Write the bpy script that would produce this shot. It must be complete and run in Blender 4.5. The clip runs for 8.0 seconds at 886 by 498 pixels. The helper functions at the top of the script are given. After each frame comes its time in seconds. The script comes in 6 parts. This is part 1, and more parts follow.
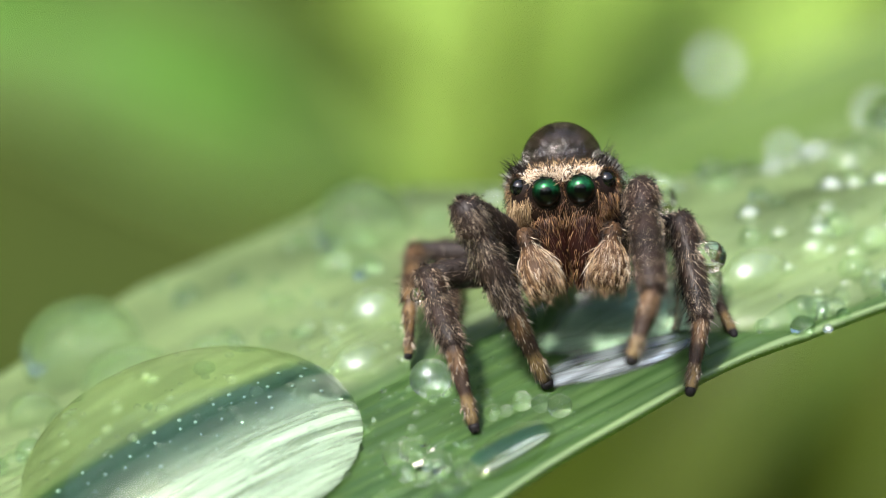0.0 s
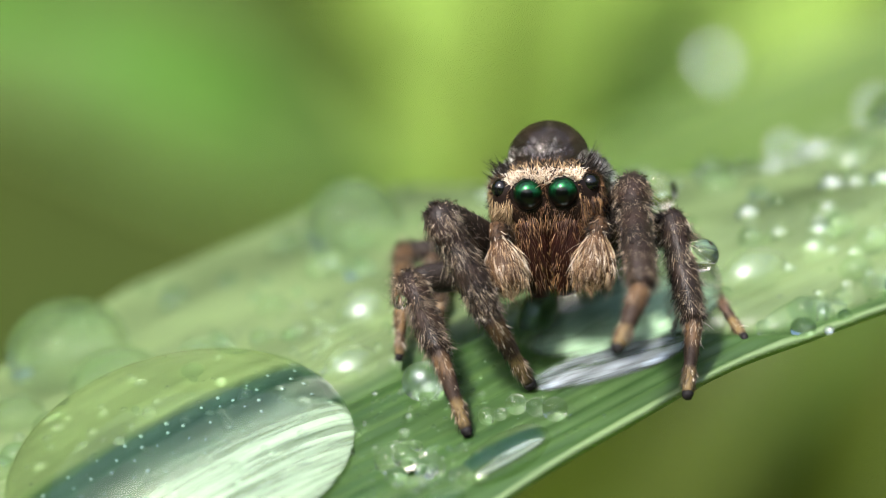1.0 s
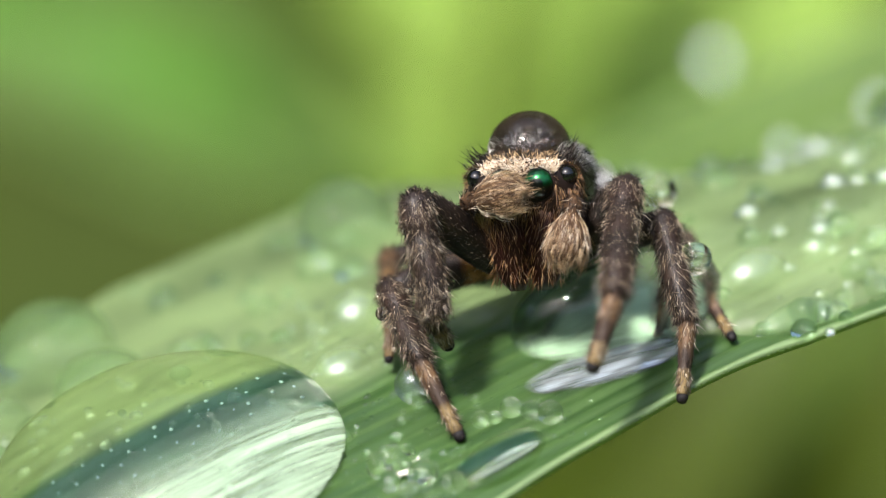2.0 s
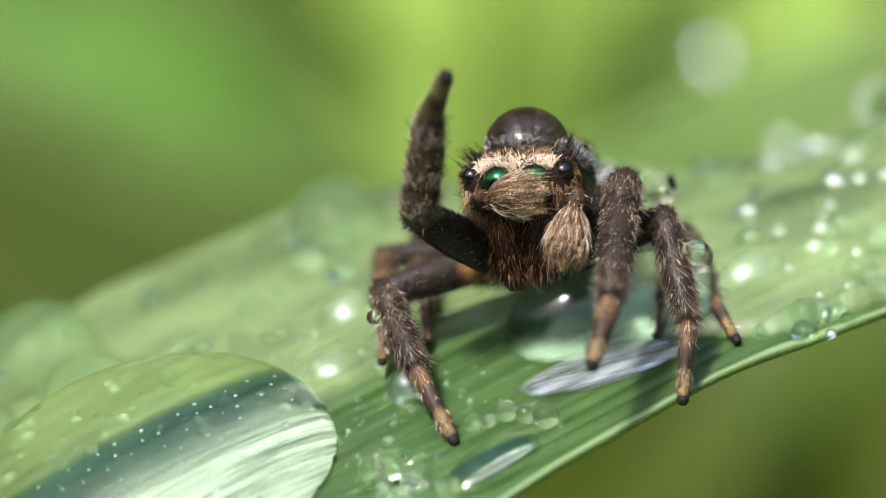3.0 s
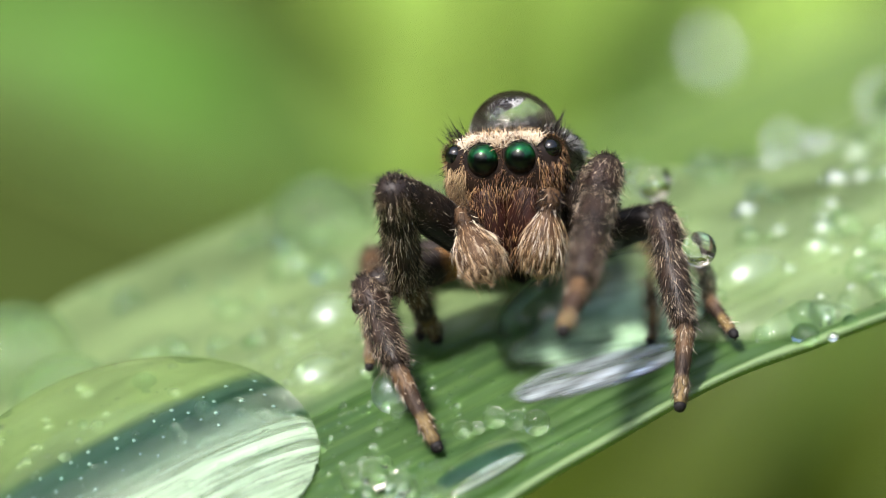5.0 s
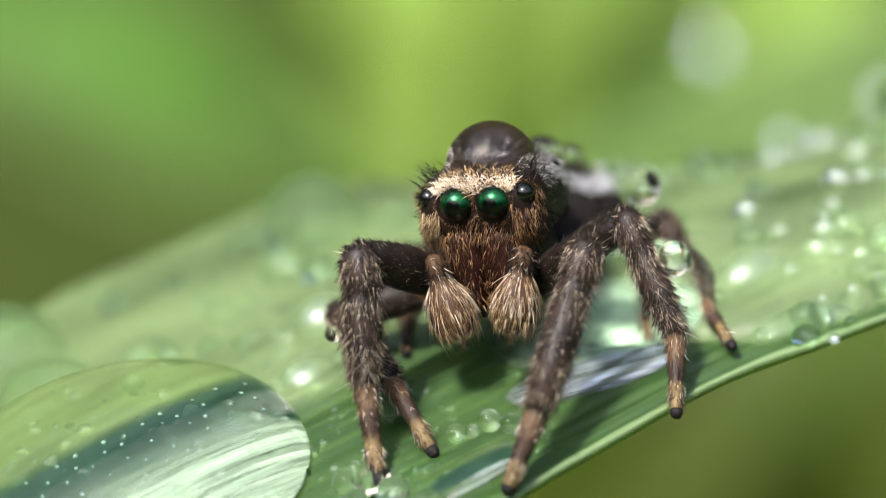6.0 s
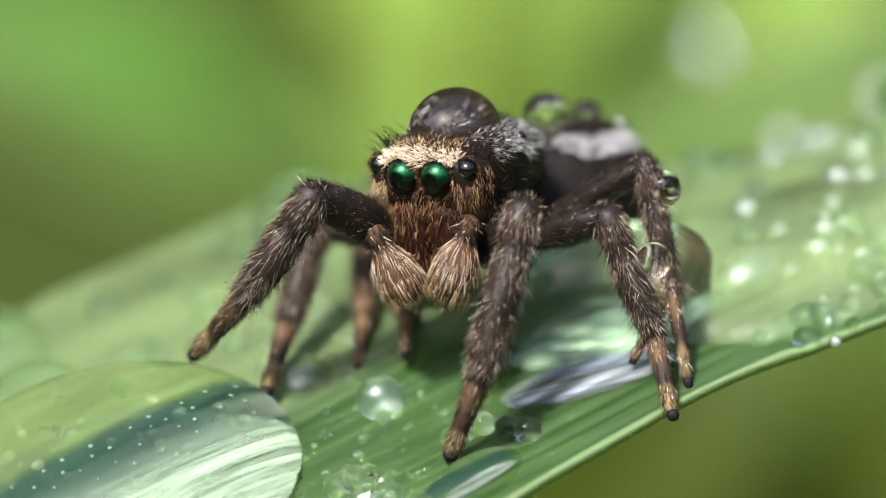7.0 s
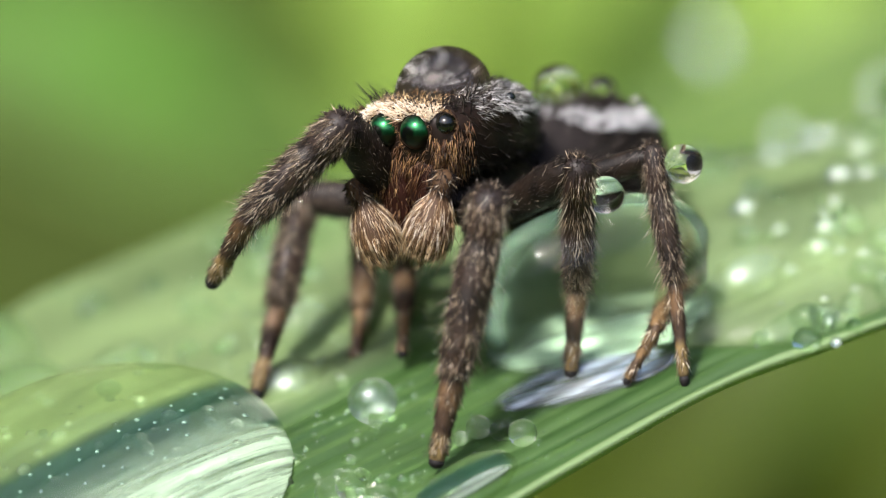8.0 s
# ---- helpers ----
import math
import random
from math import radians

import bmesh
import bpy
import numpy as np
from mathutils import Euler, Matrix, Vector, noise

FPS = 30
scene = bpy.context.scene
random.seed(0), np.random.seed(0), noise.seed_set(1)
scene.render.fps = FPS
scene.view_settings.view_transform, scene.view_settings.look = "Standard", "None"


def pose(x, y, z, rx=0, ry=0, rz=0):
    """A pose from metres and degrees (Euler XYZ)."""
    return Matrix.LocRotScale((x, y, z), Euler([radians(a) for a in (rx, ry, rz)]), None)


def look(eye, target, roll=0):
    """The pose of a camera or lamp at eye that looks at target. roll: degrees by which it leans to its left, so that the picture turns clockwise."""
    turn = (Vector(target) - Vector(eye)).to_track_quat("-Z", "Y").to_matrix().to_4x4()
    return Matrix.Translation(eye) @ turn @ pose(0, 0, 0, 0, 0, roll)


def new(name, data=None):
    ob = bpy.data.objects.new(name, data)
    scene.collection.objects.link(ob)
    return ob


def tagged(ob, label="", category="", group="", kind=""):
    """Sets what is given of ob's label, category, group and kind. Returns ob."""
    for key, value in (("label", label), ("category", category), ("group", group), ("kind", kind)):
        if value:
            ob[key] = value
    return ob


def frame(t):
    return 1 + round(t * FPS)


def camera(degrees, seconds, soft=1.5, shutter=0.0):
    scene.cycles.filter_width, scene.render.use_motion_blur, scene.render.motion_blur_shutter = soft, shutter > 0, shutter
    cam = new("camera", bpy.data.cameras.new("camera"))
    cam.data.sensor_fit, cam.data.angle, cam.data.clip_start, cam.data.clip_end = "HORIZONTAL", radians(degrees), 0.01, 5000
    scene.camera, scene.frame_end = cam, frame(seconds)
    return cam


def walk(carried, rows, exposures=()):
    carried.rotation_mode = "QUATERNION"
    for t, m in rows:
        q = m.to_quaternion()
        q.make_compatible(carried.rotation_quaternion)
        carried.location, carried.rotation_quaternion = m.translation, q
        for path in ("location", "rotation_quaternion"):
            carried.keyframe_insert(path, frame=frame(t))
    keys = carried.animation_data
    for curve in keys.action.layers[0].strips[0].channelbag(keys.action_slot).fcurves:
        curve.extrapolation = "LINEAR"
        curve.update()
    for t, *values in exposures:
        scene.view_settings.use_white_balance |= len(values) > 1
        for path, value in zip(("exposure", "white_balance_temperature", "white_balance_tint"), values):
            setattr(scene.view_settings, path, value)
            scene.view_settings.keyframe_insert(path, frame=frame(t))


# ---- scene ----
cam = camera(8, 8.0, soft=1.0)
MM = 0.001                       # the plan below is in millimetres


def pm(x, y, z, rx=0, ry=0, rz=0):
    """A pose from millimetres and degrees."""
    return pose(x * MM, y * MM, z * MM, rx, ry, rz)


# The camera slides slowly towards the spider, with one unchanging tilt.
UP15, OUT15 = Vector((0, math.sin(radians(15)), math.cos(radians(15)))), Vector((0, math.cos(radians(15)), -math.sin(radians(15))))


def eye_row(t):
    near = 1 - 1 / (1 + 0.02102 * t)
    p = Vector((5.937 * near, 0, 0)) + UP15 * (0.039 * near) + OUT15 * (112.117 * (near - 1))
    return t, pm(p.x, p.y, p.z, 75, 0, 0)


walk(cam, [eye_row(t) for t in (0, 1, 2, 3, 4, 5, 6, 7, 8)], exposures=((0.0, 1.37, 6270, 13), (8.0, 1.37, 6270, 13)))
cam.data.dof.use_dof = True
cam.data.dof.aperture_fstop = 52.0

# ---- light ----
world = bpy.data.worlds.new("sky")
scene.world = world
world.use_nodes = True
sky = world.node_tree.nodes.new("ShaderNodeTexSky")
sky.sky_type, sky.sun_disc = "NISHITA", False
sky.sun_elevation, sky.sun_rotation = radians(56), radians(215)
sky.air_density, sky.dust_density = 1.0, 4.0
world.node_tree.links.new(sky.outputs["Color"], world.node_tree.nodes["Background"].inputs["Color"])
world.node_tree.nodes["Background"].inputs["Strength"].default_value = 0.15
sun = new("sun", bpy.data.lights.new("sun", "SUN"))
sun.data.energy, sun.data.angle, sun.data.color = 3.7, radians(7.0), (1.0, 0.95, 0.87)
sun.matrix_world = look((-0.321, -0.458, 0.829), (0, 0, 0))


# ---- materials ----
def mat(name, rough=0.6, metal=0.0, spec=0.5):
    m = bpy.data.materials.new(name)
    m.use_nodes = True
    b = m.node_tree.nodes["Principled BSDF"]
    b.inputs["Roughness"].default_value, b.inputs["Metallic"].default_value = rough, metal
    b.inputs["Specular IOR Level"].default_value = spec
    return m, m.node_tree.nodes, m.node_tree.links, b


def node(n, kind, **values):
    made = n.new(kind)
    for key, value in values.items():
        made.inputs[key.replace("_", " ")].default_value = value
    return made


def ramp(n, stops):
    r = n.new("ShaderNodeValToRGB")
    while len(r.color_ramp.elements) < len(stops):
        r.color_ramp.elements.new(0.5)
    for e, (at, c) in zip(r.color_ramp.elements, stops):
        e.position, e.color = at, (*c, 1)
    return r


def coords(n, l, scale=(1, 1, 1)):
    c, m = n.new("ShaderNodeTexCoord"), n.new("ShaderNodeMapping")
    m.inputs["Scale"].default_value = scale
    l.new(c.outputs["Object"], m.inputs["Vector"])
    return m.outputs["Vector"]


def mixed(n, l, a, b, fac, mode="MIX"):
    m = n.new("ShaderNodeMix")
    m.data_type, m.blend_type = "RGBA", mode
    for slot, value in ((0, fac), (6, a), (7, b)):
        if isinstance(value, (int, float)):
            m.inputs[slot].default_value = value
        elif isinstance(value, tuple):
            m.inputs[slot].default_value = (*value, 1)
        else:
            l.new(value, m.inputs[slot])
    return m.outputs[2]


def bump(n, l, b, height, strength, distance):
    k = node(n, "ShaderNodeBump", Strength=strength, Distance=distance)
    l.new(height, k.inputs["Height"])
    l.new(k.outputs["Normal"], b.inputs["Normal"])


def water_material(name, straight, tint=(1, 1, 1)):
    """Clear water: refracting, with part of the light let straight through."""
    m = bpy.data.materials.new(name)
    m.use_nodes = True
    n, l = m.node_tree.nodes, m.node_tree.links
    n.remove(n["Principled BSDF"])
    g, t, x = node(n, "ShaderNodeBsdfGlass", Roughness=0.0, IOR=1.333), n.new("ShaderNodeBsdfTransparent"), n.new("ShaderNodeMixShader")
    x.inputs[0].default_value = straight
    g.inputs["Color"].default_value = (*tint, 1)
    l.new(g.outputs[0], x.inputs[1])
    l.new(t.outputs[0], x.inputs[2])
    l.new(x.outputs[0], n["Material Output"].inputs["Surface"])
    return m


def leaf_material(name, dark, pale, past_fold, through_colour, split, band_and_margin=False, gloss=0.5):
    """Striped green blade: fine lengthwise veins, mottling, a paler mottled green past the fold."""
    m, n, l, b = mat(name, 0.38, 0.0, gloss)
    v = coords(n, l, (60, 4800, 60))
    stripe = node(n, "ShaderNodeTexNoise", Scale=1.0, Detail=3.0, Roughness=0.6)
    l.new(v, stripe.inputs["Vector"])
    mott = node(n, "ShaderNodeTexNoise", Scale=900.0, Detail=5.0, Roughness=0.65)
    l.new(coords(n, l, (0.6, 1, 1)), mott.inputs["Vector"])
    r1 = ramp(n, ((0.38, dark), (0.65, pale)))
    l.new(stripe.outputs["Fac"], r1.inputs["Fac"])
    r2 = ramp(n, ((0.35, (0.7, 0.7, 0.7)), (0.7, (1.15, 1.15, 1.1))))
    l.new(mott.outputs["Fac"], r2.inputs["Fac"])
    col = mixed(n, l, r1.outputs["Color"], r2.outputs["Color"], 1.0, "MULTIPLY")
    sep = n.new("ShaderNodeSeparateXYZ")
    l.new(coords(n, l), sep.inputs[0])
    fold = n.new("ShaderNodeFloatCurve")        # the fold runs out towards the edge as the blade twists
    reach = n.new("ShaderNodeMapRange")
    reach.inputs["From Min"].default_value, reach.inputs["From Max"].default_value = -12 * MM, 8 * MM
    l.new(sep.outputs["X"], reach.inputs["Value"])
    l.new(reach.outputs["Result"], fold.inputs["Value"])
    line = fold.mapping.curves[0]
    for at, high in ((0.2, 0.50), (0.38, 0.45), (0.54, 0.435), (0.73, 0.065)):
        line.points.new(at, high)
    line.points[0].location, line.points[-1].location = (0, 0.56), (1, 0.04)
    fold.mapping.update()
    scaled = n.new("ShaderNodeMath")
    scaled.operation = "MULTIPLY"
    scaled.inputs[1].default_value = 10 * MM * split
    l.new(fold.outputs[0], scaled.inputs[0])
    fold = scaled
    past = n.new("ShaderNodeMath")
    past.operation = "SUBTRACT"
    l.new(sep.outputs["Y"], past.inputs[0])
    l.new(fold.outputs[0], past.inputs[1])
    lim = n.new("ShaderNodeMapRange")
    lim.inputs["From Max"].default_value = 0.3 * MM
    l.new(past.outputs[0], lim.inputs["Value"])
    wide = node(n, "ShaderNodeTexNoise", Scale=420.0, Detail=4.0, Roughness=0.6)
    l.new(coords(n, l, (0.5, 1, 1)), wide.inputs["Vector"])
    rb = ramp(n, ((0.32, tuple(0.45 * k for k in past_fold)), (0.5, past_fold), (0.7, tuple(1.15 * k for k in past_fold))))
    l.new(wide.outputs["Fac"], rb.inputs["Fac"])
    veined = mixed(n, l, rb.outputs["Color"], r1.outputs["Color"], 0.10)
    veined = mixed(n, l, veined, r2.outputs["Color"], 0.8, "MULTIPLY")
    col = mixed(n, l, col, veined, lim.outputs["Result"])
    if band_and_margin:
        # dark refraction bands painted blue-green under two drops, the large one's just before the fold
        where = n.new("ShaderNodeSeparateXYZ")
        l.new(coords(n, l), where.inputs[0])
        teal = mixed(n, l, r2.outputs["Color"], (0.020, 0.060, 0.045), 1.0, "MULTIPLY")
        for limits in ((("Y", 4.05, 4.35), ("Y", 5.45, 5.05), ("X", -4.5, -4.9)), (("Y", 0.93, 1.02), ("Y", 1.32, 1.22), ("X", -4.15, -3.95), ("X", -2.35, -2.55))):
            # wet is the mask of one painted band
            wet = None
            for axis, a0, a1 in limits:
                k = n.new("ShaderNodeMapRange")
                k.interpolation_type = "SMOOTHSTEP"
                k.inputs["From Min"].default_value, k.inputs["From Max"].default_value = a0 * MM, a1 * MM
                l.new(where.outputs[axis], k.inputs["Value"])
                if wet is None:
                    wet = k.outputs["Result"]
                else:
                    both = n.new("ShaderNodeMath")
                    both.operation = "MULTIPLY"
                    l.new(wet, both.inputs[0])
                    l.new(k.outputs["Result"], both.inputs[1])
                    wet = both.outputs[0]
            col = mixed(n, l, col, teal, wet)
    if band_and_margin:                     # a pale, thin margin follows the bow of the front edge
        square, bow, margin = n.new("ShaderNodeMath"), n.new("ShaderNodeMath"), n.new("ShaderNodeMapRange")
        square.operation, bow.operation = "MULTIPLY", "MULTIPLY_ADD"
        l.new(sep.outputs["X"], square.inputs[0])
        l.new(sep.outputs["X"], square.inputs[1])
        bow.inputs[1].default_value = 22.0
        l.new(square.outputs[0], bow.inputs[0])
        l.new(sep.outputs["Y"], bow.inputs[2])
        margin.inputs["From Min"].default_value, margin.inputs["From Max"].default_value = 0.57 * MM, 0.50 * MM
        margin.inputs["To Max"].default_value = 0.8
        l.new(bow.outputs[0], margin.inputs["Value"])
        col = mixed(n, l, col, (0.20, 0.29, 0.13), margin.outputs["Result"])
    l.new(col, b.inputs["Base Color"])
    bump(n, l, b, stripe.outputs["Fac"], 0.5, 0.00004)
    t, x = n.new("ShaderNodeBsdfTranslucent"), n.new("ShaderNodeMixShader")
    t.inputs["Color"].default_value = (*through_colour, 1)
    x.inputs[0].default_value = 0.4
    l.new(b.outputs[0], x.inputs[1])
    l.new(t.outputs[0], x.inputs[2])
    l.new(x.outputs[0], n["Material Output"].inputs["Surface"])
    return m


def skin_material(name, stops, scale=2600.0, rough=0.6, axis=None, gloss=0.22):
    """Chitin: mottled along noise, or banded along the part's own x axis when axis gives (length in mm, band stops)."""
    m, n, l, b = mat(name, rough, 0.0, gloss)
    noise_a = node(n, "ShaderNodeTexNoise", Scale=scale, Detail=5.0, Roughness=0.6)
    l.new(coords(n, l), noise_a.inputs["Vector"])
    r = ramp(n, stops)
    l.new(noise_a.outputs["Fac"], r.inputs["Fac"])
    col = r.outputs["Color"]
    if axis:
        sep = n.new("ShaderNodeSeparateXYZ")
        l.new(coords(n, l), sep.inputs[0])
        add = node(n, "ShaderNodeMath")
        add.operation = "MULTIPLY_ADD"
        add.inputs[1].default_value, add.inputs[2].default_value = 1 / (axis[0] * MM), -0.06
        l.new(sep.outputs["X"], add.inputs[0])
        wob = node(n, "ShaderNodeMath")
        wob.operation = "MULTIPLY_ADD"
        wob.inputs[1].default_value = 0.12
        l.new(noise_a.outputs["Fac"], wob.inputs[0])
        l.new(add.outputs[0], wob.inputs[2])
        r3 = ramp(n, axis[1])
        l.new(wob.outputs[0], r3.inputs["Fac"])
        col = mixed(n, l, r3.outputs["Color"], col, 0.15)
    l.new(col, b.inputs["Base Color"])
    bump(n, l, b, noise_a.outputs["Fac"], 0.5, 0.00005)
    return m


def hair_material(name, stops, rough=0.42, gloss=0.35):
    m, n, l, b = mat(name, rough, 0.0, gloss)
    g = n.new("ShaderNodeNewGeometry")
    r = ramp(n, stops)
    l.new(g.outputs["Random Per Island"], r.inputs["Fac"])
    l.new(r.outputs["Color"], b.inputs["Base Color"])
    return m


def eye_material(name, shine):
    m, n, l, b = mat(name, 0.05, 0.0, 0.3)
    z = node(n, "ShaderNodeTexNoise", Scale=5200.0, Detail=3.0, Roughness=0.7)
    l.new(coords(n, l), z.inputs["Vector"])
    sep = n.new("ShaderNodeSeparateXYZ")
    c, mp = n.new("ShaderNodeTexCoord"), n.new("ShaderNodeMapping")
    mp.inputs["Rotation"].default_value = (radians(8), 0, 0)
    mp.inputs["Scale"].default_value = (1 / 0.000275,) * 3
    l.new(c.outputs["Object"], mp.inputs["Vector"])
    l.new(mp.outputs["Vector"], sep.inputs[0])
    front = n.new("ShaderNodeMath")
    front.operation = "MULTIPLY"
    front.inputs[1].default_value = -1.0
    l.new(sep.outputs["Y"], front.inputs[0])
    dark = (0.003, 0.004, 0.003)
    upper = n.new("ShaderNodeMapRange")          # green reflection painted into the upper part of the eye only
    upper.inputs["From Min"].default_value, upper.inputs["From Max"].default_value = -0.22, 0.42
    upper.inputs["To Min"].default_value = 0.03
    l.new(sep.outputs["Z"], upper.inputs["Value"])
    r0 = ramp(n, ((0.30, dark), (0.48, shine[0]), (0.88, shine[0]), (0.935, dark)))
    l.new(front.outputs[0], r0.inputs["Fac"])
    r = ramp(n, ((0.35, (0.35, 0.35, 0.35)), (0.72, shine[1])))
    l.new(z.outputs["Fac"], r.inputs["Fac"])
    col = mixed(n, l, r0.outputs["Color"], r.outputs["Color"], 1.0, "MULTIPLY")
    col = mixed(n, l, dark, col, upper.outputs["Result"])
    l.new(col, b.inputs["Base Color"])
    b.inputs["Metallic"].default_value = shine[2]
    b.inputs["Roughness"].default_value = 0.3 if shine[2] else 0.12
    b.inputs["Coat Weight"].default_value, b.inputs["Coat Roughness"].default_value = 0.3, 0.02
    return m


WATER = water_material("water", 0.0, (0.80, 0.86, 0.82))
CLEAR_WATER = water_material("clear_water", 0.0)
LENS_WATER = water_material("lens_water", 0.0, (0.77, 0.81, 0.70))
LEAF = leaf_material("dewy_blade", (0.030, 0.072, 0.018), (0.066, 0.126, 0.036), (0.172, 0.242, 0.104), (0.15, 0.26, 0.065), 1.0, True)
# lime carries sunlight and olive carries shade in the base colour itself
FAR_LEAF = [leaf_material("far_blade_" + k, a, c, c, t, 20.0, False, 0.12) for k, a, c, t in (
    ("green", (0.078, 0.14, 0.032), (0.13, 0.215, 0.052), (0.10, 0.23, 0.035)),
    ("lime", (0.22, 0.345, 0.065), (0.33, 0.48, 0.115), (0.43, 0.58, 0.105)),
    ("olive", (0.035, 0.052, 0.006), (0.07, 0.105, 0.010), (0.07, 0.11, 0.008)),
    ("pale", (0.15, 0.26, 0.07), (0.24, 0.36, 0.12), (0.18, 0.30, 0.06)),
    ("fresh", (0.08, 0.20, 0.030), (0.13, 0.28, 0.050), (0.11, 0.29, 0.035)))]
BROWN_SKIN = skin_material("dark_brown_chitin", ((0.3, (0.003, 0.002, 0.002)), (0.7, (0.014, 0.008, 0.005))), 2600, 0.5, None, 0.12)
RED_SKIN = skin_material("red_brown_chitin", ((0.3, (0.006, 0.0025, 0.002)), (0.7, (0.024, 0.008, 0.005))), 2000, 0.45, None, 0.12)
PALP_SKIN = skin_material("brown_palp_skin", ((0.3, (0.018, 0.009, 0.005)), (0.7, (0.062, 0.034, 0.015))), 2000, 0.6, None, 0.15)
FEMUR_SKIN = {True: skin_material("femur_skin_amber_base", ((0.3, (0.006, 0.005, 0.004)), (0.7, (0.03, 0.02, 0.016))), 2600, 0.55,
                                  (2.0, ((0.0, (0.26, 0.13, 0.04)), (0.36, (0.26, 0.13, 0.04)), (0.48, (0.014, 0.010, 0.008)), (1.0, (0.014, 0.010, 0.008))))),
              False: skin_material("femur_skin", ((0.3, (0.003, 0.0025, 0.002)), (0.7, (0.014, 0.009, 0.006))), 3600, 0.45, None, 0.15)}
TIBIA_SKIN = skin_material("banded_tibia_skin", ((0.3, (0.01, 0.006, 0.005)), (0.7, (0.05, 0.032, 0.022))), 3000, 0.5,
                           (2.1, ((0.0, (0.009, 0.006, 0.005)), (0.2, (0.022, 0.012, 0.008)), (0.34, (0.005, 0.004, 0.003)), (0.55, (0.020, 0.012, 0.008)), (0.72, (0.005, 0.004, 0.003)), (1.0, (0.02, 0.012, 0.008)))))
AMBER_TIBIA_SKIN = skin_material("amber_tibia_skin", ((0.3, (0.02, 0.012, 0.007)), (0.7, (0.09, 0.055, 0.028))), 3000, 0.5,
                                 (2.1, ((0.0, (0.02, 0.012, 0.007)), (0.2, (0.09, 0.052, 0.024)), (0.34, (0.018, 0.011, 0.007)), (0.55, (0.11, 0.066, 0.028)), (0.72, (0.02, 0.012, 0.008)), (1.0, (0.12, 0.075, 0.032)))))
FOOT_SKIN = skin_material("banded_foot_skin", ((0.3, (0.05, 0.03, 0.018)), (0.7, (0.22, 0.13, 0.07))), 3000, 0.6,
                          (1.6, ((0.0, (0.012, 0.008, 0.006)), (0.10, (0.075, 0.043, 0.018)), (0.24, (0.06, 0.033, 0.014)), (0.34, (0.008, 0.005, 0.004)), (0.50, (0.010, 0.006, 0.005)),
                                 (0.60, (0.11, 0.078, 0.028)), (0.80, (0.13, 0.095, 0.036)), (0.92, (0.008, 0.006, 0.005)))))
AMBER_FOOT_SKIN = skin_material("amber_foot_skin", ((0.3, (0.10, 0.06, 0.03)), (0.7, (0.3, 0.19, 0.09))), 3000, 0.55,
                                (1.6, ((0.0, (0.03, 0.018, 0.01)), (0.10, (0.13, 0.08, 0.032)), (0.3, (0.10, 0.06, 0.025)), (0.38, (0.02, 0.012, 0.008)), (0.48, (0.03, 0.018, 0.01)),
                                       (0.58, (0.17, 0.115, 0.045)), (0.82, (0.16, 0.105, 0.04)), (0.92, (0.01, 0.008, 0.006)))))
ABDOMEN_SKIN = skin_material("abdomen_skin", ((0.3, (0.005, 0.004, 0.004)), (0.7, (0.016, 0.013, 0.012))), 1500, 0.75, None, 0.08)
LEG_HAIR = hair_material("leg_hair", ((0.0, (0.004, 0.003, 0.003)), (0.72, (0.012, 0.008, 0.006)), (0.91, (0.09, 0.06, 0.035)), (1.0, (0.60, 0.50, 0.37))), 0.42, 0.14)
PALE_LEG_HAIR = hair_material("pale_leg_hair", ((0.0, (0.04, 0.025, 0.014)), (0.55, (0.10, 0.068, 0.038)), (0.82, (0.32, 0.24, 0.145)), (1.0, (0.80, 0.71, 0.56))), 0.28, 0.7)
DARK_HAIR = hair_material("dark_hair", ((0.0, (0.004, 0.003, 0.003)), (0.8, (0.018, 0.013, 0.010)), (1.0, (0.11, 0.09, 0.075))), 0.5, 0.15)
TAN_HAIR = hair_material("tan_hair", ((0.0, (0.03, 0.015, 0.008)), (0.4, (0.16, 0.09, 0.042)), (0.8, (0.44, 0.29, 0.14)), (1.0, (0.78, 0.66, 0.46))), 0.32, 0.5)
CREAM_HAIR = hair_material("cream_hair", ((0.0, (0.32, 0.19, 0.09)), (0.3, (0.60, 0.49, 0.34)), (1.0, (0.80, 0.74, 0.63))))
RUST_HAIR = hair_material("rust_hair", ((0.0, (0.015, 0.006, 0.003)), (0.6, (0.10, 0.042, 0.014)), (1.0, (0.36, 0.22, 0.09))))
GOLD_HAIR = hair_material("gold_hair", ((0.0, (0.10, 0.058, 0.024)), (0.6, (0.27, 0.18, 0.085)), (1.0, (0.52, 0.40, 0.23))))
GREY_HAIR = hair_material("grey_hair", ((0.0, (0.05, 0.045, 0.04)), (0.6, (0.20, 0.19, 0.18)), (1.0, (0.55, 0.53, 0.50))))
WHITE_HAIR = hair_material("white_hair", ((0.0, (0.34, 0.33, 0.32)), (0.6, (0.52, 0.52, 0.52)), (1.0, (0.72, 0.72, 0.72))))
GREEN_EYE = eye_material("green_eye", ((0.0035, 0.046, 0.021), (1.5, 2.8, 1.5), 0.75))
BLACK_EYE = eye_material("black_eye", ((0.006, 0.006, 0.005), (1.0, 1.0, 1.0), 0.0))
BLACK_SKIN, _n, _l, _b = mat("black_chitin", 0.7, 0.0, 0.2)
_b.inputs["Base Color"].default_value = (0.006, 0.005, 0.005, 1)
SILK = mat("pale_dry_fibre", 0.5)[0]
SILK.node_tree.nodes["Principled BSDF"].inputs["Base Color"].default_value = (0.72, 0.68, 0.58, 1)


